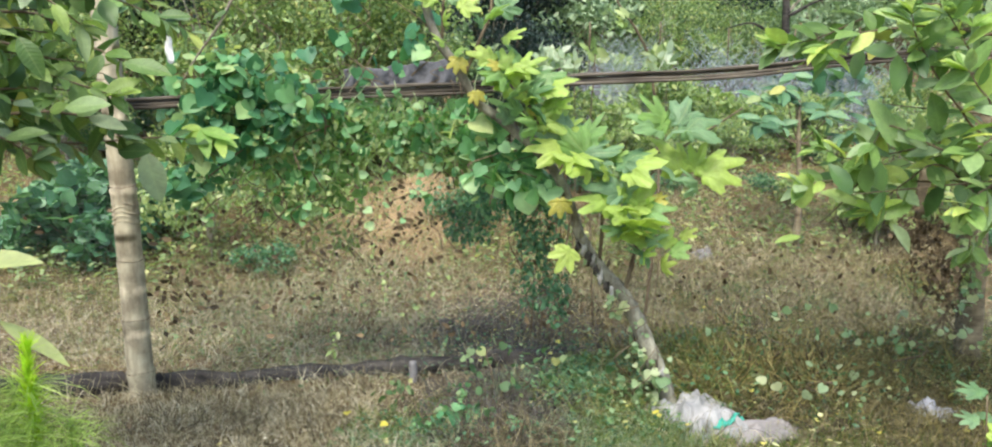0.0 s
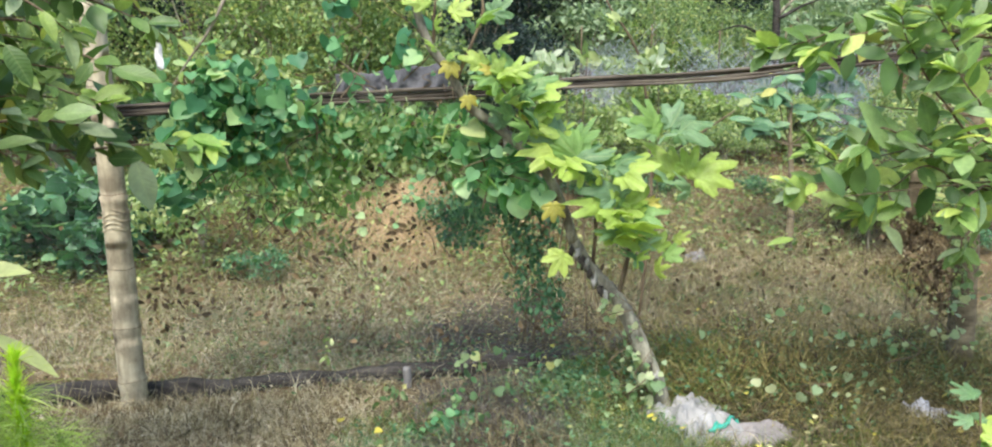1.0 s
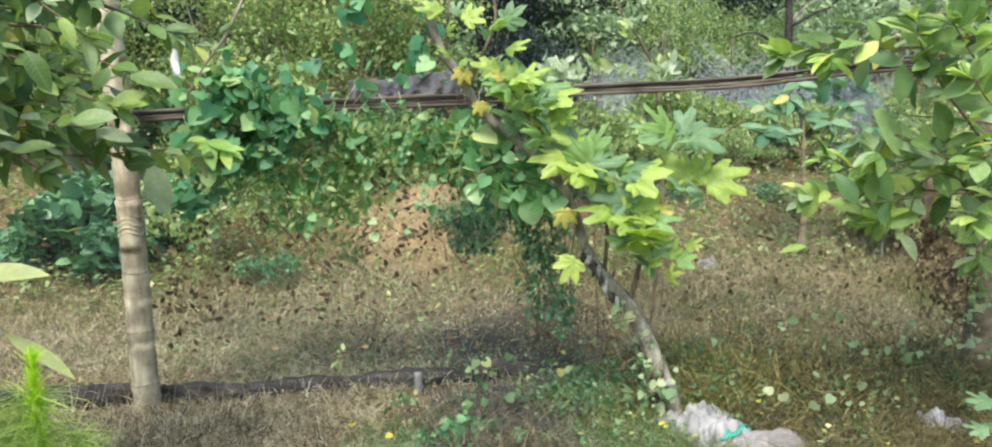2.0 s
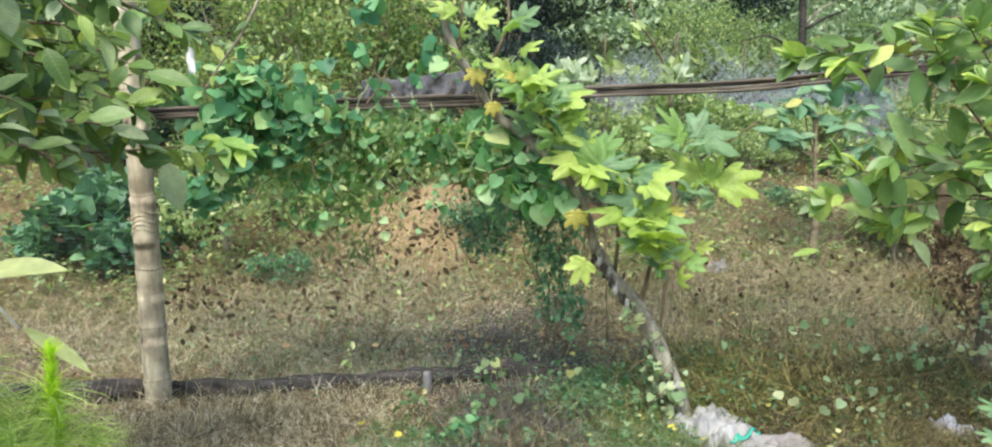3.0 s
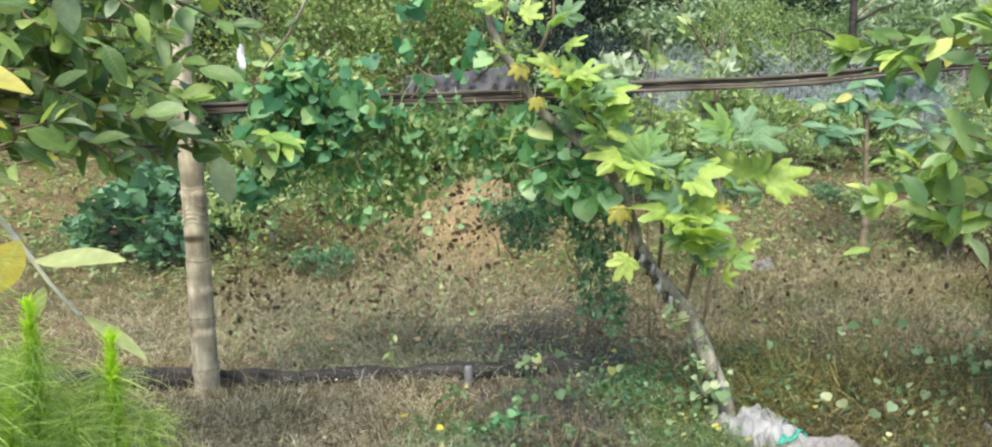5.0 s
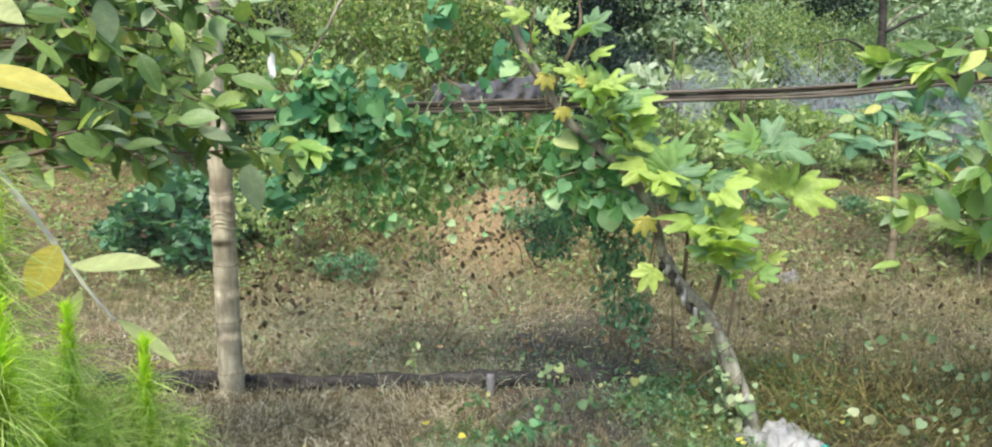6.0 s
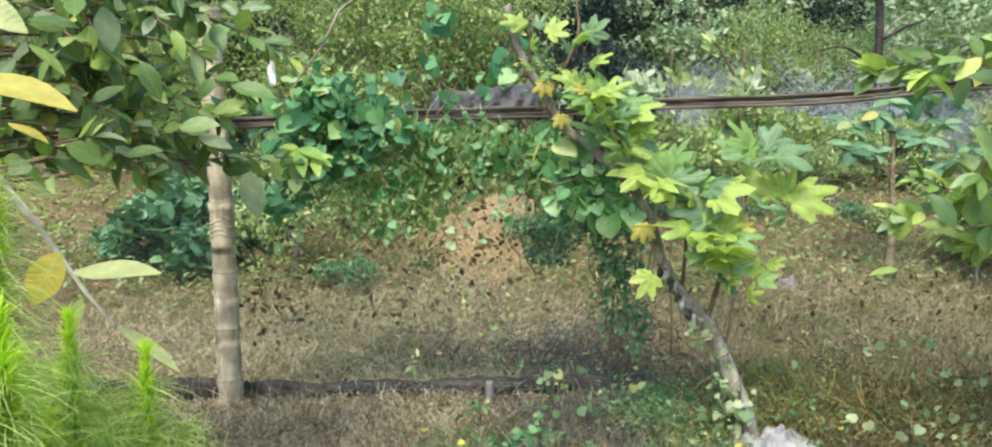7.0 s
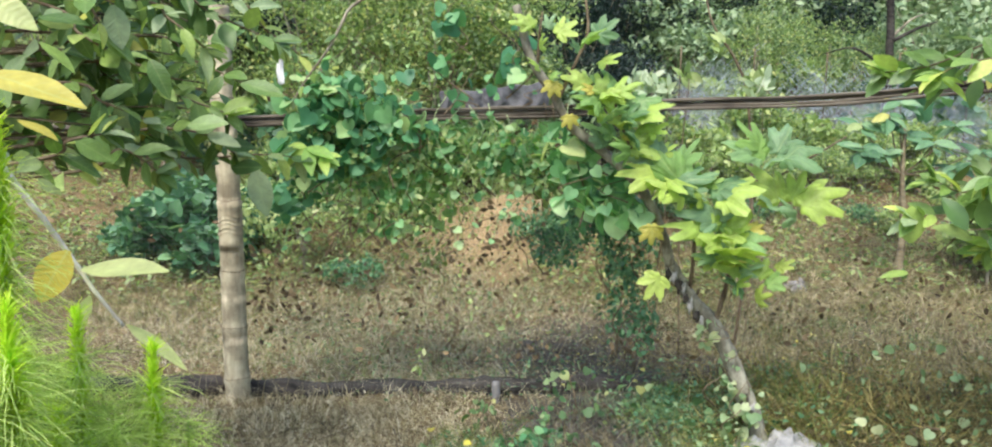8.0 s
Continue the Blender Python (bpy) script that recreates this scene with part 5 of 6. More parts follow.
def lay_strap(sack, label, path, width):
    """A flat strap that follows the top of a sack."""
    tops = [v.co for v in sack.data.vertices]
    line = spline([(x, y, 0) for x, y in path], 14)
    vs, fs = [], []
    for i, p in enumerate(line):
        d = (line[min(i + 1, len(line) - 1)] - line[max(i - 1, 0)]).normalized()
        w = Vector((-d.y, d.x, 0)) * width * (0.8 + 0.5 * noise.noise(Vector((i * 0.3, 0, 0))))
        for q in (-1, 1):
            e = p + w * q
            z = max([t.z for t in tops if math.hypot(t.x - e.x, t.y - e.y) < 0.016] or [terrain(e.x, e.y) + 0.02])
            vs += [(e.x, e.y, z + 0.004), (e.x, e.y, z + 0.009)]
    for i in range(len(line) - 1):
        a, b = i * 4, i * 4 + 4
        fs += [(a + 1, a + 3, b + 3, b + 1), (a, b, b + 2, a + 2), (a, a + 1, b + 1, b), (a + 2, b + 2, b + 3, a + 3)]
    fs += [(0, 2, 3, 1), (len(vs) - 4, len(vs) - 3, len(vs) - 1, len(vs) - 2)]
    tagged(new("strap", np_mesh("strap", vs, fs, TEAL)), label, "strap")


white_sack = crumpled("sack", "crumpled whitish plastic sack lying in the grass", "sack", (0.91, 3.33, 0.01), 0.17, 0.19, 0.075, SACK, 3, 0.2)
crumpled("sack", "flattened grey plastic sack half buried in grass", "sack", (1.16, 3.16, 0.01), 0.17, 0.09, 0.04, OLDSACK, 5, 0.1)
lay_strap(white_sack, "teal plastic strap lying over the whitish sack", ((0.92, 3.17), (0.98, 3.21), (1.04, 3.22), (1.11, 3.27)), 0.011)
crumpled("rag", "small grey rag lying in dry grass", "rag", (2.07, 3.27, 0.01), 0.13, 0.06, 0.07, RAG, 9, -0.1, 24, 18)
crumpled("plastic_bag", "greyish plastic bag lying on the bank", "bag", (2.05, 6.20, 0.25), 0.09, 0.05, 0.06, STONE, 11, 0.3, 20, 14)
crumpled("plastic_bag", "faded pinkish plastic sheet lying on the bank", "bag", (-2.18, 7.92, 0.82), 0.24, 0.2, 0.14, PINK, 13, 0.3, 20, 14)


def stone(label, base, size, seed, mat):
    bm = bmesh.new()
    bmesh.ops.create_icosphere(bm, subdivisions=3, radius=1)
    for v in bm.verts:
        k = 1 + 0.45 * noise.noise(v.co * 1.6 + Vector((seed, 0, 0))) + 0.15 * noise.noise(v.co * 5)
        v.co = Vector((v.co.x * size[0] * k, v.co.y * size[1] * k, v.co.z * size[2] * k)) + Vector(base) + Vector((0, 0, size[2] * 0.5))
    tagged(new("stone", bm_mesh("stone", bm, mat)), label, "stone")


stone("flat pale stone lying in the mud", (-0.13, 5.50, -0.005), (0.15, 0.07, 0.022), 1, STONE)
stone("dark little stone lying in the mud", (-0.01, 4.95, 0.01), (0.09, 0.07, 0.04), 5, LOGWOOD)
stone("dark little stone lying in the mud", (-0.25, 5.05, 0.01), (0.06, 0.05, 0.03), 8, LOGWOOD)

# a strip of white plastic film caught on the guava's bare shoot
STRIP_TOP, STRIP_END = Vector((-1.337, 2.9, 1.731)), Vector((-1.32, 2.88, 1.634))
vs = []
for layer in (0.0, 0.002):
    for i in range(9):
        c = STRIP_TOP.lerp(STRIP_END, i / 8)
        for k in range(4):
            vs.append((c.x + (k - 1.5) * 0.0085 + 0.002 * math.sin(i * 1.3), c.y + layer + 0.006 * math.sin(i * 0.9 + k * 1.7), c.z + 0.004 * math.sin(k * 2 + i)))
idx = np.arange(36).reshape(9, 4)
f = np.stack([idx[:-1, :-1], idx[:-1, 1:], idx[1:, 1:], idx[1:, :-1]], -1).reshape(-1, 4)
rim = np.concatenate([idx[0, :], idx[1:, -1], idx[-1, -2::-1], idx[-2:0:-1, 0]])
nxt = np.roll(rim, -1)
strip = new("plastic_strip", np_mesh("plastic_strip", vs, np.concatenate([f, f[:, ::-1] + 36, np.stack([rim, rim + 36, nxt + 36, nxt], -1)]), WHITE))
tagged(strip, "crumpled strip of white plastic caught on a guava twig", "plastic strip")
# a grey board hung on the fence
bm = bmesh.new()
bmesh.ops.create_cube(bm, size=1)
bmesh.ops.subdivide_edges(bm, edges=bm.edges[:], cuts=5, use_grid_fill=True)
c = Vector((2.47, 3.98, 1.08))
for v in bm.verts:
    v.co = Vector((v.co.x * 0.15 + 0.02 * noise.noise(v.co * 5), v.co.y * 0.02, v.co.z * 0.30 + 0.03 * noise.noise(v.co * 4))) + c
tagged(new("board", bm_mesh("board", bm, GREYWOOD)), "weathered grey board leaning against the net", "board")


# ---- shrubs and trees behind ----
def shrub_kind(name, label, seed, n, size, mat, shape, height, spread, trunk, clumps, kind_name="shrub"):
    """One shrub at the origin: limbs that fork into twigs, each with a clump of leaves."""
    rng, rr = np.random.default_rng(seed), random.Random(seed)
    ob = thing(name, (0, 0, 0), label, kind_name, "shrubs on the bank")
    part("trunk", limb([(0, 0, -0.15), (0.03, 0.02, height * 0.25), (rr.uniform(-0.05, 0.05), 0, height * 0.55)], trunk, trunk * 0.6, 8, 5, 0.1, seed), BARK, ob)
    pos = []
    for k in range(clumps):
        a, q = k * 2.4 + rr.uniform(-0.3, 0.3), rr.uniform(0.15, 1)
        c = Vector((math.cos(a) * spread * rr.uniform(0.2, 0.85), math.sin(a) * spread * rr.uniform(0.2, 0.85), height * (0.25 + 0.7 * q)))
        r = spread * rr.uniform(0.22, 0.45)
        if k < 9:
            part("branch", limb([(0, 0, height * 0.25 * (0.4 + q * 0.6)), c * 0.5 + Vector((0, 0, height * 0.12)), c], trunk * 0.5, 0.003, 6, 4, 0.1, k), BARK, ob)
        pos.append(blob(rng, max(6, int(n / clumps)), c, (r, r, r * 0.7)))
    pos = np.concatenate(pos)
    m = len(pos)
    me = scattered("crown", shape, mat, pos, ways(rng, m, 0.1), ways(rng, m, 0.9, 0.7), size * rng.uniform(0.6, 1.3, m))
    under(new("crown", me), ob, kind="stuff")
    return ob


KINDS = {
    "olive": shrub_kind("shrub", "airy shrub with small yellow-green leaves", 1, 5600, 0.05, OLIVE, small_leaf(), 2.2, 0.9, 0.03, 34),
    "grey": shrub_kind("shrub", "grey-green bush with small dense leaves", 2, 2600, 0.10, GREYLEAF, oval_leaf(), 2.0, 1.1, 0.035, 32),
    "dark": shrub_kind("tree", "tree with near-black green leaves, shade put into their colour", 3, 5200, 0.10, SHADE_PAINTED, small_leaf(), 3.6, 1.5, 0.07, 40, "tree"),
    "pale": shrub_kind("shrub", "low bush with broad pale green leaves", 4, 520, 0.11, PALE, oval_leaf(), 0.8, 0.45, 0.015, 16),
    "herb": shrub_kind("herb", "low dark green herb patch on the bank", 5, 900, 0.06, SHADY, oval_leaf(), 0.35, 0.5, 0.01, 18, "herb"),
    "broad": shrub_kind("bush", "dark broad-leaved bush growing on the bank", 6, 420, 0.16, SHADY, heart_leaf(), 0.75, 0.6, 0.015, 16, "bush"),
    "sprig": shrub_kind("shrub", "thin shrub with light olive leaves", 7, 700, 0.07, OLIVE, oval_leaf(), 1.0, 0.5, 0.012, 18),
}


def tangle_kind(name, label, seed, mixes, height, spread):
    """A low tangled clump at the origin: blades and small leaves bent every way."""
    rng = np.random.default_rng(seed)
    ob = thing(name, (0, 0, 0), label, "weed", "weeds before the net")
    for k, (n, mat, shape, size, w) in enumerate(mixes):
        a, rad = rng.uniform(0, 2 * np.pi, n), np.sqrt(rng.uniform(0, 1, n))
        z = rng.uniform(0, 1, n) * height * (1.1 - rad * rad * 0.8)
        p = np.column_stack([np.cos(a) * rad * spread, np.sin(a) * rad * spread, z])
        ax = np.column_stack([np.cos(a) * 0.5, np.sin(a) * 0.5, np.full(n, 0.25)]) + rng.normal(size=(n, 3)) * 0.6
        me = scattered("tuft" if k == 0 else "foliage", shape, mat, p, ax, ways(rng, n, 0.8, 0.6), size * rng.uniform(0.5, 1.3, n), None if w is None else np.full(n, w))
        under(new("tuft" if k == 0 else "foliage", me), ob, kind="stuff")
    return ob


KINDS["weed"] = tangle_kind("weed_clump", "tangled dry and green weeds with small leaves", 51, ((420, OLDSTRAW, curled_blade(), 0.15, 0.0034), (260, WEED, oval_leaf(), 0.034, None), (120, BROWNLEAF, oval_leaf(), 0.03, None)), 0.20, 0.26)
KINDS["greenweed"] = tangle_kind("weed_clump", "low clump of dark green grass and weeds", 52, ((420, GRASS, grass_blade(), 0.13, 0.0032), (180, SHADY, oval_leaf(), 0.034, None)), 0.16, 0.24)
used = set()


def plant(kind, x, y, scale, turn):
    src = KINDS[kind]
    m = Matrix.LocRotScale((x, y, terrain(x, y)), Euler((0, 0, turn)), (scale, scale, scale))
    if kind in used:
        ob = copy_thing(src, m)
    else:
        ob = src
        used.add(kind)
    ob.matrix_basis = m


tall_shrubs = (
    ("olive", (-1.2, 8.0), 1.15), ("olive", (-1.9, 8.2), 1.1), ("olive", (-0.55, 8.1), 1.1), ("olive", (-2.5, 8.2), 1.1), ("olive", (-1.08, 8.60), 1.3),
    ("olive", (5.06, 14.00), 1.2), ("olive", (-3.87, 7.50), 0.8), ("olive", (-5.27, 8.00), 1.0), ("olive", (6.25, 8.50), 0.9),
)
far_slope = (
    ("grey", (2.06, 11.00), 1.0), ("grey", (3.65, 12.00), 1.1), ("grey", (4.16, 10.50), 0.8), ("grey", (3.56, 13.50), 1.2), ("grey", (6.00, 11.00), 1.1),
    # dark trees fill the gap, their leaf colour standing in for its shade
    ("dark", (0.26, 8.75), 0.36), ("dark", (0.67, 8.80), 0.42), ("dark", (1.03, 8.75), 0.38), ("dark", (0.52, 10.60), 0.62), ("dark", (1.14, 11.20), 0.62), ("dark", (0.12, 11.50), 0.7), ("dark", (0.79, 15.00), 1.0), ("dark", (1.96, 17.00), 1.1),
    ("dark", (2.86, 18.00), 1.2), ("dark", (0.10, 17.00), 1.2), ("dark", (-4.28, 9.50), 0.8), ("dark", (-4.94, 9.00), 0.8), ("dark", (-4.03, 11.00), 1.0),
)
mixed_growth = (
    ("olive", (3.0, 10.2), 0.9), ("pale", (2.4, 10.3), 1.2), ("dark", (4.5, 11.6), 0.65), ("olive", (3.9, 10.0), 0.8), ("dark", (2.9, 12.2), 0.6), ("sprig", (3.4, 9.9), 1.3), ("broad", (4.9, 9.9), 1.3),
    ("grey", (-1.4, 7.8), 0.55), ("pale", (-0.75, 7.7), 1.0), ("dark", (-0.3, 9.6), 0.5), ("grey", (-0.1, 8.6), 0.7), ("sprig", (-1.9, 7.6), 1.4),
)
bank_left = (
    ("broad", (-3.34, 6.40), 0.75), ("broad", (-2.92, 6.20), 0.55), ("broad", (-3.60, 6.30), 0.45), ("broad", (-3.29, 6.90), 0.65), ("broad", (-2.71, 6.60), 0.65),
    ("herb", (-0.05, 6.60), 0.8), ("herb", (-1.65, 6.00), 0.6), ("sprig", (-1.91, 6.80), 0.8), ("sprig", (-2.12, 6.20), 0.7),
)
bank_right = (
    ("herb", (2.59, 7.00), 0.9), ("herb", (2.21, 7.00), 0.6), ("pale", (1.74, 8.50), 0.9), ("pale", (2.19, 8.00), 0.8), ("pale", (1.23, 7.50), 0.8),
    ("pale", (3.07, 9.00), 0.9), ("pale", (2.32, 9.50), 1.0), ("sprig", (1.26, 6.80), 0.7), ("sprig", (2.59, 8.80), 1.0), ("sprig", (1.23, 8.20), 0.9),
    ("herb", (2.5, 6.7), 0.9), ("sprig", (3.47, 6.60), 0.9), ("pale", (3.80, 6.40), 1.0), ("sprig", (4.66, 7.20), 1.1), ("pale", (4.70, 6.60), 1.1),
)
spots = [*tall_shrubs, *far_slope, *mixed_growth, *bank_left, *bank_right]
rr = random.Random(77)
for k in range(34):
    spots.append((rr.choice(("weed", "weed", "greenweed")), (rr.uniform(1.05, 3.0), rr.uniform(3.3, 4.25)), rr.uniform(0.7, 1.25)))
for k in range(26):
    spots.append((rr.choice(("weed", "weed", "greenweed")), (rr.uniform(1.0, 3.8), rr.uniform(4.3, 6.2)), rr.uniform(0.3, 0.65)))
for k in range(10):
    spots.append((rr.choice(("weed", "weed", "greenweed")), (rr.uniform(0.25, 1.0), rr.uniform(3.15, 4.1)), rr.uniform(0.5, 0.9)))
for x, y, q in ((0.3, 2.95, 0.7), (2.3, 2.95, 0.6), (1.9, 3.0, 0.5)):
    spots.append(("greenweed", (x, y), q))
for x, y, q in ((2.35, 3.2, 0.9), (2.6, 3.05, 0.9), (2.1, 3.25, 0.7), (2.75, 3.3, 1.0), (2.45, 2.85, 0.7), (1.75, 3.2, 0.6)):
    spots.append(("weed", (x, y), q * 0.9))
for x, y, q in ((2.5, 3.4, 0.8), (2.2, 3.05, 0.5)):
    spots.append(("greenweed", (x, y), q))
for x, y, q in ((-0.62, 3.36, -0.03), (-0.44, 3.26, -0.02), (-0.35, 3.57, -0.03), (0.35, 3.25, -0.01), (0.49, 3.18, -0.01), (0.63, 3.28, 0.00), (0.47, 3.43, 0.01), (0.32, 3.54, -0.00), (0.66, 3.13, -0.01),
                (0.67, 3.87, 0.04), (0.48, 4.01, 0.02), (2.86, 4.30, -0.01), (2.83, 3.98, -0.02), (2.84, 4.51, -0.01), (2.25, 3.17, 0.00), (2.34, 3.50, -0.01), (2.42, 4.15, -0.03), (3.33, 4.52, -0.00), (1.52, 3.13, 0.01)):
    spots.append(("greenweed", (x, y), rr.uniform(0.5, 0.85)))
for k in range(44):
    x, y = rr.uniform(-3.2, 0.6), rr.uniform(6.4, 10.0)
    if abs(x + 0.5) > 0.75 or y > 8.2:
        spots.append((rr.choice(("sprig", "pale", "herb", "pale", "sprig")), (x, y), rr.uniform(0.4, 0.85)))
for k in range(110):
    x = rr.uniform(0.3, 6.5)
    y = rr.uniform(7.4, 11.5) if x < 3 else rr.uniform(6, 10.5)
    spots.append((rr.choice(("sprig", "pale", "herb", "pale", "sprig")), (x, y), rr.uniform(0.35, 0.8)))
for k in range(26):
    x = rr.uniform(-7.5, -2.4)
    spots.append((rr.choice(("sprig", "broad", "olive")), (x, rr.uniform(7.5, 10.5)), rr.uniform(0.5, 0.9)))
for k in range(22):
    y = rr.uniform(8.3, 8.95)
    spots.append((rr.choice(("pale", "sprig", "pale")), (rr.uniform(0.26, 0.62) * y - 0.45, y), rr.uniform(0.55, 0.85)))
for kind, (x, y), s in spots:
    in_gap = kind in ("sprig", "pale", "herb") and -0.03 < x / y < 0.085 and y > 7.6
    on_sack = kind in ("weed", "greenweed") and (0.66 < x < 1.5 and y < 3.6 or 1.82 < x < 2.34 and 2.9 < y < 3.6)
    on_bare = kind in ("sprig", "pale", "herb") and 0.37 < (x + 0.45) / y < 0.60 and 6.3 < y < 8.2 and rr.random() < 0.65
    if not (in_gap or on_sack or on_bare):
        plant(kind, x, y, s, rr.uniform(0, 6.28))
# the wooded hillside
for k in range(110):
    y = 13.5 + 24 * rr.random() ** 1.3
    x = rr.uniform(-0.75, 0.85) * y
    side = x / y
    # behind the gap only trees with shade in their leaf colour
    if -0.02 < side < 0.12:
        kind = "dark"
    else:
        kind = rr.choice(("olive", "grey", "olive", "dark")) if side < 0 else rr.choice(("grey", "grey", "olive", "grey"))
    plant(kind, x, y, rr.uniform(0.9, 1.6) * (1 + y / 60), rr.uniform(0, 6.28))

# a thin dark sapling just behind the rail
b = Vector((1.12, 4.90, 1.45))
b.z = terrain(b.x, b.y)
sap = thing("sapling", b, "thin dark sapling with few pale leaves behind the rail", "sapling")
part("stem", limb([b, (1.18, 4.90, 0.98), (1.10, 4.90, 1.74), (1.00, 4.90, 2.00), (0.84, 4.90, 2.22), (0.77, 4.90, 2.45)], 0.011, 0.006, 7, 7, 0.1, 3), TWIG, sap)
rng = np.random.default_rng(14)
for k, (px, n) in enumerate((((0.88, 4.88, 2.06), 14), ((1.13, 4.85, 1.84), 16), ((0.70, 4.85, 1.87), 10), ((0.47, 4.85, 1.82), 14))):
    if k > 1:
        part("stem", limb([(px[0] + 0.05, px[1], terrain(px[0], px[1])), (px[0] - 0.02, px[1], 1.2), px], 0.006, 0.003, 6, 6, 0.1, k), TWIG, sap)
    ps = blob(rng, n, px, (0.06, 0.05, 0.07))
    under(new("foliage", scattered("foliage", oval_leaf(), PALE, ps, ways(rng, n, 0.6), ways(rng, n, 0.8), np.full(n, 0.10))), sap, kind="stuff")

# pale silvery sprigs standing up just behind the rail
rng = np.random.default_rng(19)
for k, (x, z, n) in enumerate(((0.29, 1.83, 12), (0.36, 1.78, 12), (0.51, 1.79, 12), (1.09, 1.83, 12), (1.03, 1.79, 12), (0.43, 1.82, 12))):
    b = Vector((x - 0.02, 4.6, terrain(x, 4.6)))
    sprig = thing("sprig", b, "thin weed with pale silvery leaves behind the rail", "weed", "pale sprigs behind the rail")
    part("stem", limb([b, (x + 0.03, 4.6, z * 0.5), (x, 4.6, z)], 0.003, 0.002, 6, 6, 0.1, k), TWIG, sprig)
    ps = np.column_stack([x + rng.normal(size=n) * 0.012, 4.6 + rng.normal(size=n) * 0.012, z + 0.05 - rng.uniform(0, 0.16, n)])
    under(new("foliage", scattered("foliage", oval_leaf(), SILVERTIP, ps, ways(rng, n, 0.7, 0.55), ways(rng, n, 0.5) + (0, -0.8, 0), rng.uniform(0.06, 0.11, n))), sprig, kind="stuff")

# a grey trunk on the hillside
for px, r in (((4.32, 9.50, 2.92), 0.06),):
    b = Vector((px[0], px[1], terrain(px[0], px[1]) - 0.1))
    tr = thing("tree", b, "slim grey bare-stemmed tree on the bank", "tree")
    part("trunk", limb([b, b + Vector((0.02, 0, 0.8)), Vector(px), Vector(px) + Vector((-0.15, 0, 1.2))], r, r * 0.7, 9, 6, 0.1, 4), LOGWOOD, tr)
    rng = np.random.default_rng(int(r * 1000))
    top = Vector(px) + Vector((-0.1, 0, 0.9))
    part("branch", limb([Vector(px) - Vector((0, 0, 0.1)), Vector(px) + Vector((0.25, 0, 0.15)), Vector(px) + Vector((0.5, 0.1, 0.25))], r * 0.4, 0.004, 6, 5, 0.1, 2), BARK, tr)
    for i, pts in enumerate((((4.236, 9.3, 2.435), (4.071, 9.3, 2.529), (3.769, 9.3, 2.672), (3.427, 9.3, 2.586)), ((4.317, 9.4, 2.792), (4.614, 9.4, 2.954), (4.841, 9.4, 3.036)))):
        part("branch", limb(pts, r * 0.45, 0.006, 7, 6, 0.1, 5 + i), LOGWOOD, tr)
    ps = blob(rng, 900, top, (0.7, 0.5, 0.4)) if r > 0.05 else blob(rng, 24, px, (0.12, 0.1, 0.25))
    under(new("crown", scattered("crown", oval_leaf(), GREYLEAF if r > 0.05 else PALE, ps, ways(rng, len(ps), 0), ways(rng, len(ps), 0.8), np.full(len(ps), 0.07))), tr, kind="stuff")


# the far blue-grey net across the bank
def build_far_net():
    p, q = Vector((0.75, 9.12, 2.01)), Vector((6.2, 9.40, 2.26))
    fence = thing("far_fence", (p.x, p.y, terrain(p.x, p.y)), "blue-grey net fence on thin stakes across the bank", "fence")
    vs, fs = [], []
    rng = random.Random(8)
    run = (q - p).length
    for way in (1, -1):
        for i in range(int(run / 0.020)):
            t0 = i * 0.020 / run
            tall = 1.0 + 0.35 * noise.noise(Vector((i * 0.03, way, 0))) + rng.uniform(-0.3, 0.35)
            t1 = t0 + way * tall / run
            if 0 <= t1 <= 1:
                a, b = p.lerp(q, t0), p.lerp(q, t1)
                k, w = len(vs), 0.0015
                za, zb = terrain(a.x, a.y), terrain(b.x, b.y) + tall
                vs += [(a.x - w, a.y, za), (a.x + w, a.y, za), (b.x + w, b.y + 0.01, zb), (b.x - w, b.y + 0.01, zb)]
                fs.append((k, k + 1, k + 2, k + 3))
    under(new("net", np_mesh("net", vs, fs, FARNET)), fence)
    for i in range(7):
        c = p.lerp(q, i / 6)
        z0 = terrain(c.x, c.y)
        part("stake", limb([(c.x, c.y + 0.03, z0 - 0.1), (c.x + 0.01, c.y + 0.03, z0 + 0.5), (c.x, c.y + 0.03, z0 + 1.45)], 0.012, 0.009, 7, 4, 0.1, i), TWIG, fence)


build_far_net()

# ---- grass, straw and litter ----
lay_grass("straw", "short dry straw lying on bare earth", 1, 120000, [(-1.2, 3.0, 1.9, 0.9, 4), (1.6, 3.2, 1.8, 0.9, 1.6), (0.0, 5.2, 3.6, 1.4, 5), (2.5, 5.0, 2.2, 1.3, 1.3), (-2.6, 5.4, 2.0, 1.2, 1.5)],
          DRY, 0.085, 0.0027, 0.2, shape=curled_blade())
lay_grass("dry_grass", "dry brown grass on the bank", 2, 76000, [(0, 7.2, 6.5, 1.8, 5), (2.5, 4.6, 1.9, 0.6, 1.5), (2.7, 6.7, 1.5, 0.8, 2.2)], DRY, 0.10, 0.0036, 0.3, shape=curled_blade())
lay_grass("dry_weeds", "tall dry tangled stems before the net", 3, 32000, [(1.9, 3.75, 1.1, 0.35, 3), (2.2, 3.3, 0.9, 0.35, 1.5)], OLDSTRAW, 0.12, 0.0030, 0.1, 0.03, shape=curled_blade())
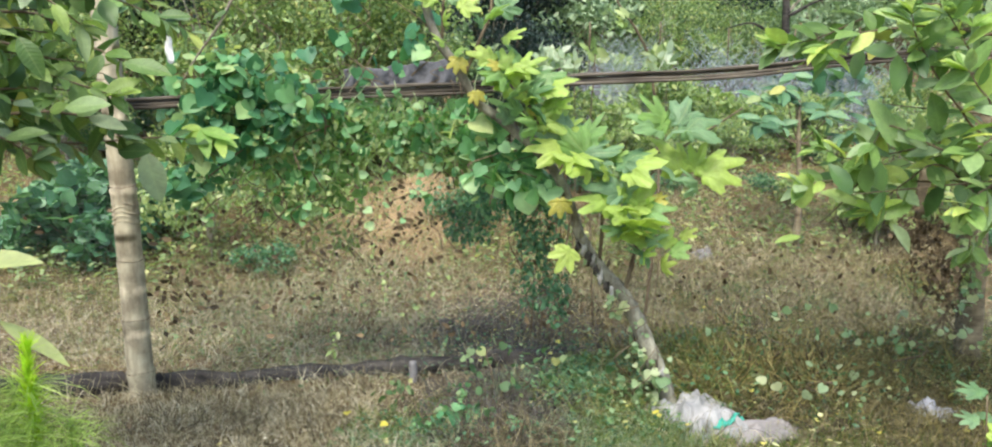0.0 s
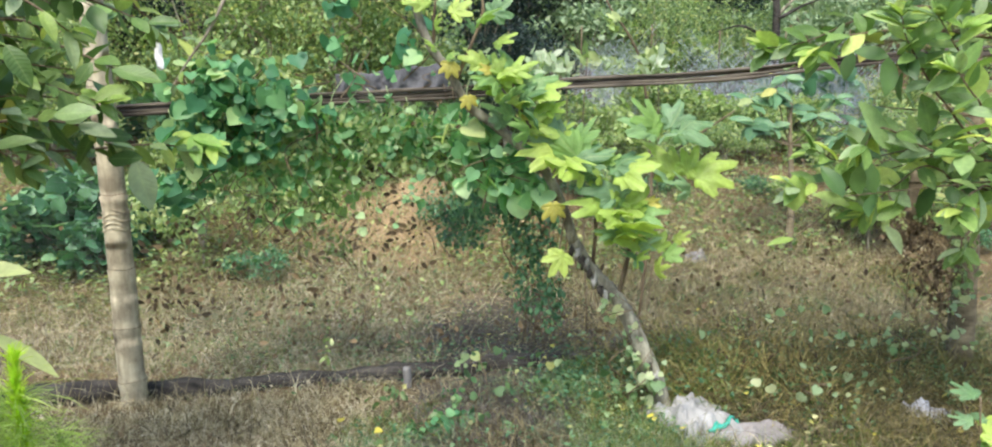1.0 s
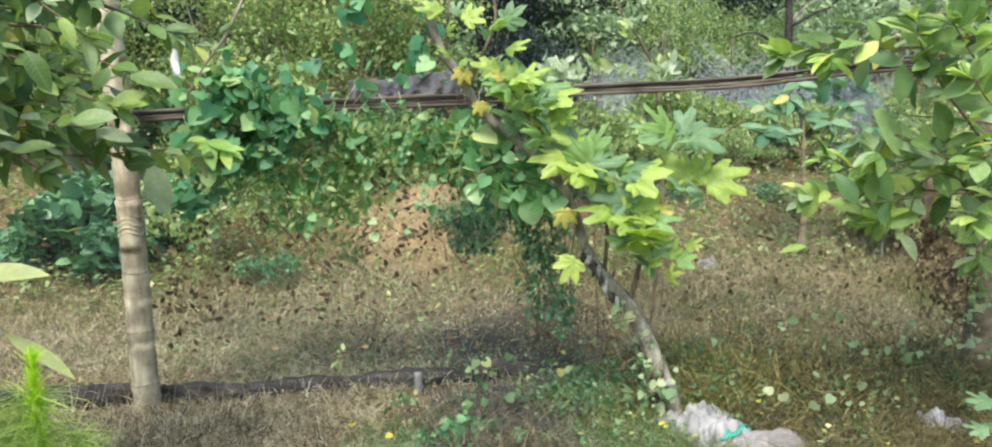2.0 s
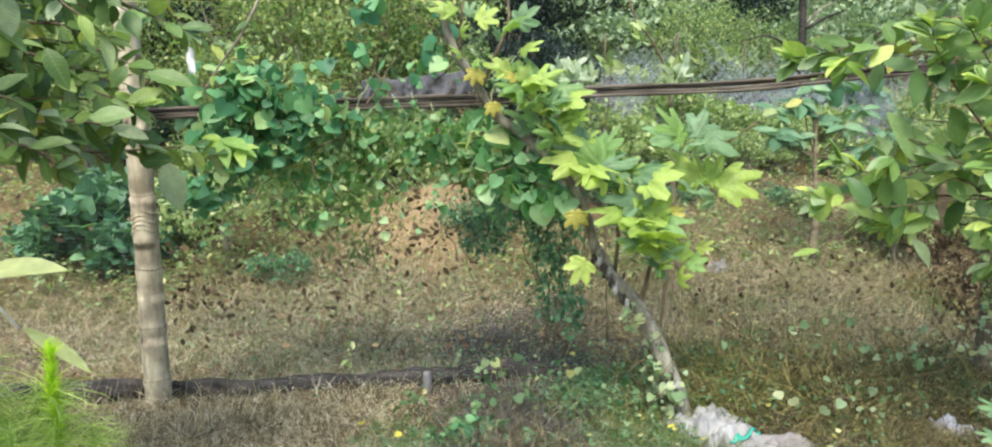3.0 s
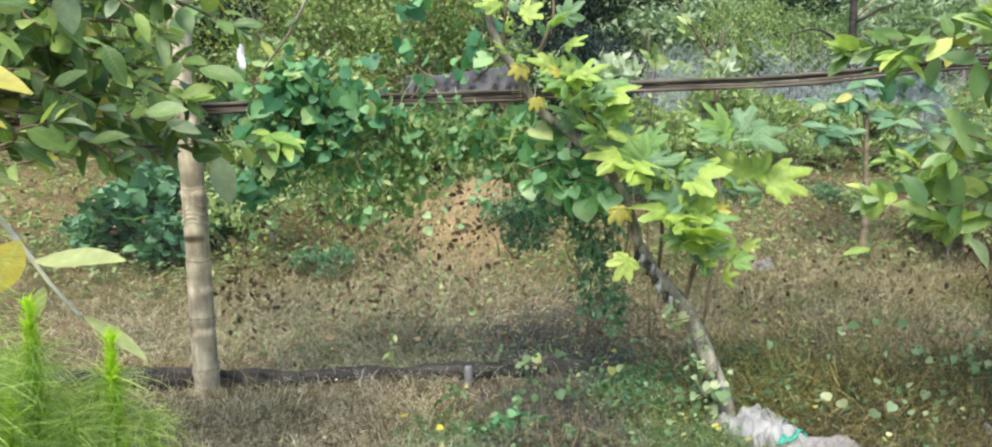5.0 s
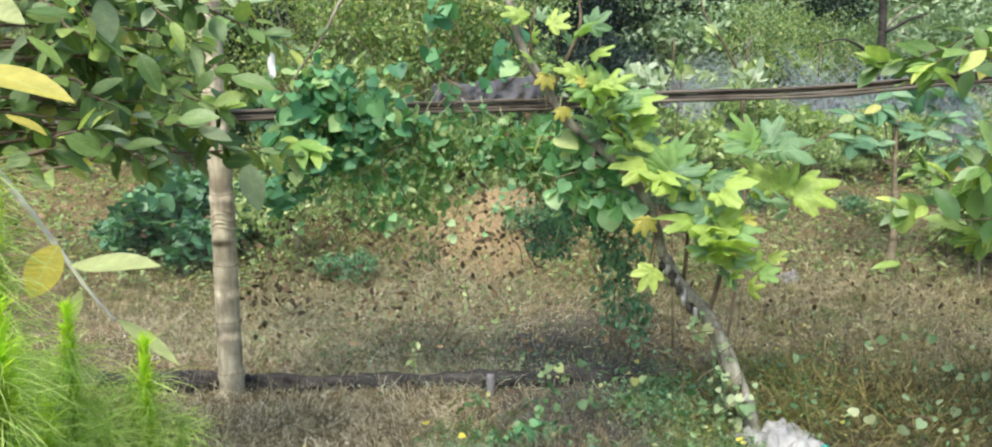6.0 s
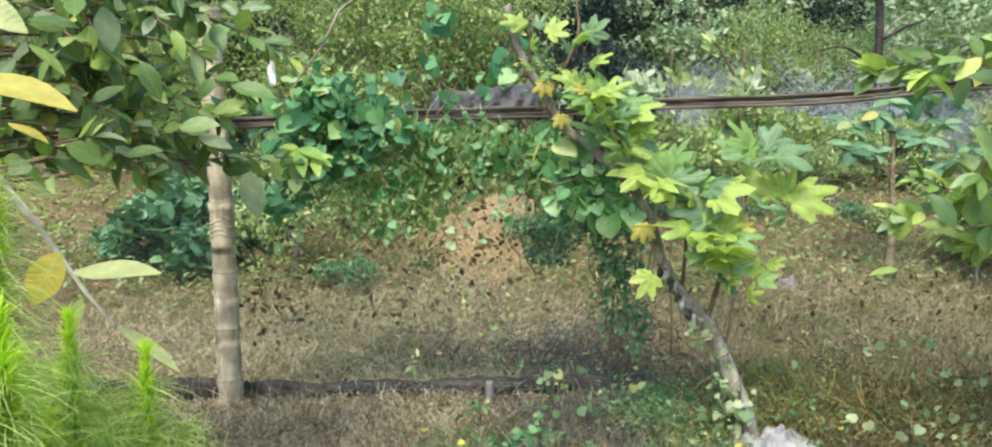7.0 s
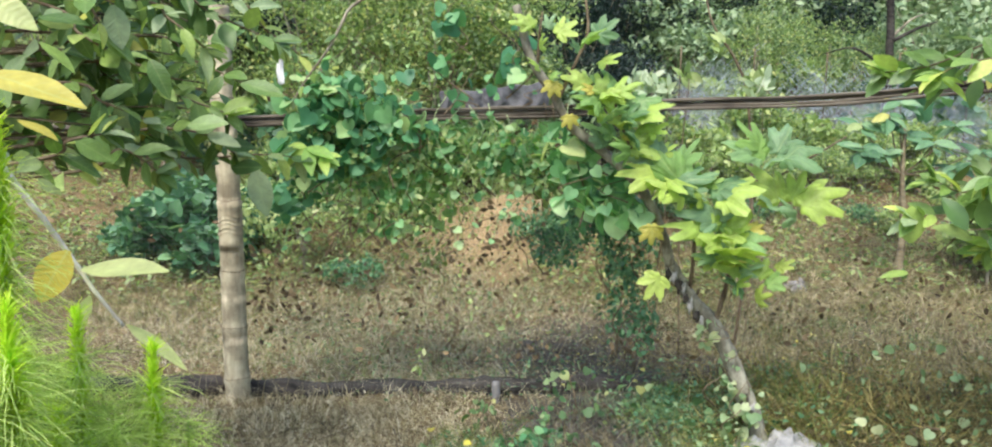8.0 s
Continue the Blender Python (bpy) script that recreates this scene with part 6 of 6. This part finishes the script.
lay_grass("green_grass", "fresh green grass by the sacks", 4, 26000, [(0.35, 3.15, 0.6, 0.28, 3), (1.3, 3.0, 0.8, 0.25, 2), (2.3, 3.0, 0.7, 0.3, 2), (2.1, 3.6, 1.0, 0.45, 2.6), (0.9, 3.7, 0.3, 0.25, 1)],
          GRASS, 0.10, 0.003, 0.35)
lay_grass("sparse_grass", "thin green grass growing through the straw", 5, 60000, [(0.0, 4.9, 3.2, 1.0, 3), (2.2, 4.6, 1.6, 1.0, 2.5), (2.4, 6.0, 1.8, 0.8, 2), (-0.8, 6.4, 2.5, 0.6, 2), (-2.8, 6.0, 1.6, 0.8, 2)],
          GRASS, 0.07, 0.0035, 0.4)


def strew(name, label, seed, boxes, n, shape, mat, size, lift, bare=0.75):
    rng = np.random.default_rng(seed)
    p = patch(rng, n, boxes, bare)
    n = len(p)
    p[:, 2] += rng.uniform(0.01, lift, n)
    me = scattered(name, shape, mat, p, ways(rng, n, 0.05, 1.0) * (1, 1, 0.4), ways(rng, n, 1.5, 0.4), size * rng.uniform(0.6, 1.3, n))
    tagged(new(name, me), label, "leaves", kind="stuff")


strew("yellow_leaves", "yellow leaves fallen into the grass", 1, [(1.9, 3.2, 1.0, 0.6, 4), (0.2, 3.2, 1.4, 0.4, 0.6), (1.2, 4.8, 1.6, 0.8, 1)], 230, heart_leaf(), LITTER, 0.031, 0.14, 0.3)
strew("chaff", "bits of broken straw and chaff", 6, [(0.3, 5.0, 3.2, 1.5, 3), (0, 3.1, 2.6, 0.6, 2)], 14000, small_leaf(), DRY, 0.018, 0.03)
strew("brown_leaves", "curled brown leaves lying on the straw", 2, [(0.3, 4.6, 2.8, 1.4, 3), (0, 3.2, 2.2, 0.5, 2), (2.2, 4.9, 1.6, 1.2, 4), (-1.8, 5.2, 1.4, 1.0, 2)], 3600, oval_leaf(), BROWNLEAF, 0.05, 0.03)
strew("low_weeds", "small green weeds in the straw", 3, [(0.6, 3.4, 0.5, 0.3, 1.0), (0.2, 5.0, 2.2, 1.0, 3), (-0.8, 6.2, 1.8, 0.7, 3), (2.1, 3.7, 1.0, 0.55, 4), (1.3, 3.9, 0.6, 0.4, 2)], 8000, oval_leaf(), WEED, 0.030, 0.13)
strew("bank_weeds", "mixed low weeds covering the bank", 4, [(-1.8, 7.9, 1.8, 1.0, 3), (2.5, 9.0, 3.5, 1.6, 3), (-5, 9, 2.5, 1.5, 1.5), (0.8, 6.3, 1.0, 0.5, 0.6), (2.8, 6.8, 1.2, 0.7, 1.0), (-2.9, 6.3, 1.2, 0.7, 1.0), (-4.2, 7.0, 1.4, 1.0, 1.6)], 17000, oval_leaf(), OLIVE, 0.06, 0.22)
strew("net_foot_weeds", "small dark weeds in the hollow", 5, [(-0.05, 3.05, 0.3, 0.25, 1), (0.3, 4.3, 1.0, 0.4, 2), (0.5, 3.75, 0.4, 0.3, 4)], 1500, oval_leaf(), SHADY, 0.034, 0.12, 0.0)
lay_grass("dark_stems", "thin dark dead stems tangled in the straw", 6, 44000, [(2.3, 3.1, 0.8, 0.35, 4.5), (1.4, 3.3, 0.6, 0.3, 2.5), (1.8, 4.9, 1.9, 1.0, 7), (2.0, 3.7, 1.2, 0.7, 5), (-1.0, 3.3, 1.3, 0.4, 1), (0, 3.5, 0.4, 0.5, 0.8), (-0.02, 3.1, 0.25, 0.2, 1.6)], DEADSTEM, 0.13, 0.0032, 0.3, 0.02, 0.3, shape=curled_blade())
lay_grass("pale_straw", "pale bleached straw blades", 7, 20000, [(2.1, 5.1, 1.6, 0.8, 1.6), (-1.1, 3.2, 1.6, 0.6, 2.5), (-0.6, 5.0, 2.2, 1.2, 4)], BLEACHED, 0.11, 0.0026, 0.25, shape=curled_blade())
strew("clover", "tiny green leaves in the dry grass", 8, [(2.0, 4.9, 1.9, 1.2, 2.5), (-0.8, 5.0, 1.6, 1.0, 1.5), (2.0, 3.5, 1.2, 0.5, 2)], 9000, oval_leaf(), WEED, 0.03, 0.07)
strew("pale_chaff", "pale flecks of dry leaf on the ground", 9, [(1.6, 5.0, 2.4, 1.3, 3), (-1.2, 5.2, 1.8, 1.2, 2), (0.3, 3.2, 2.4, 0.5, 1.5)], 6000, small_leaf(), BLEACHED, 0.02, 0.05)
lay_grass("grey_stems", "grey dead stems tangled in the hollow", 11, 12000, [(-0.05, 3.45, 0.36, 0.5, 8), (0.35, 4.6, 0.7, 0.5, 2), (1.35, 4.5, 0.6, 0.3, 1.5)], GREYSTEM, 0.12, 0.0030, 0.35, 0.0, 0.0, shape=curled_blade())
lay_grass("dry_stalks", "thin dry stalks standing along the rotten pole", 12, 170, [(-1.2, 3.72, 1.3, 0.22, 3), (0.3, 3.7, 0.8, 0.3, 1), (1.9, 3.8, 0.9, 0.4, 3)], DRY, 0.24, 0.0026, 1.5, 0.0, 0.0)
lay_grass("light_stems", "light dry stems lying over dark weeds", 13, 7000, [(2.0, 3.6, 1.0, 0.45, 3), (2.3, 3.1, 0.7, 0.3, 2), (1.6, 4.6, 1.2, 0.5, 1.5)], OLDSTRAW, 0.11, 0.0028, 0.3, 0.05, 0.0, shape=curled_blade())
lay_grass("grey_grass", "fine grey-green grass round the hollow", 14, 9000, [(0.45, 3.15, 0.4, 0.25, 3), (-0.45, 3.2, 0.3, 0.2, 1.2), (0.3, 3.8, 0.5, 0.25, 1.5), (2.5, 3.5, 0.4, 0.5, 1.2)], GREYGRASS, 0.11, 0.0026, 0.5, 0.0, 0.2, shape=curled_blade())
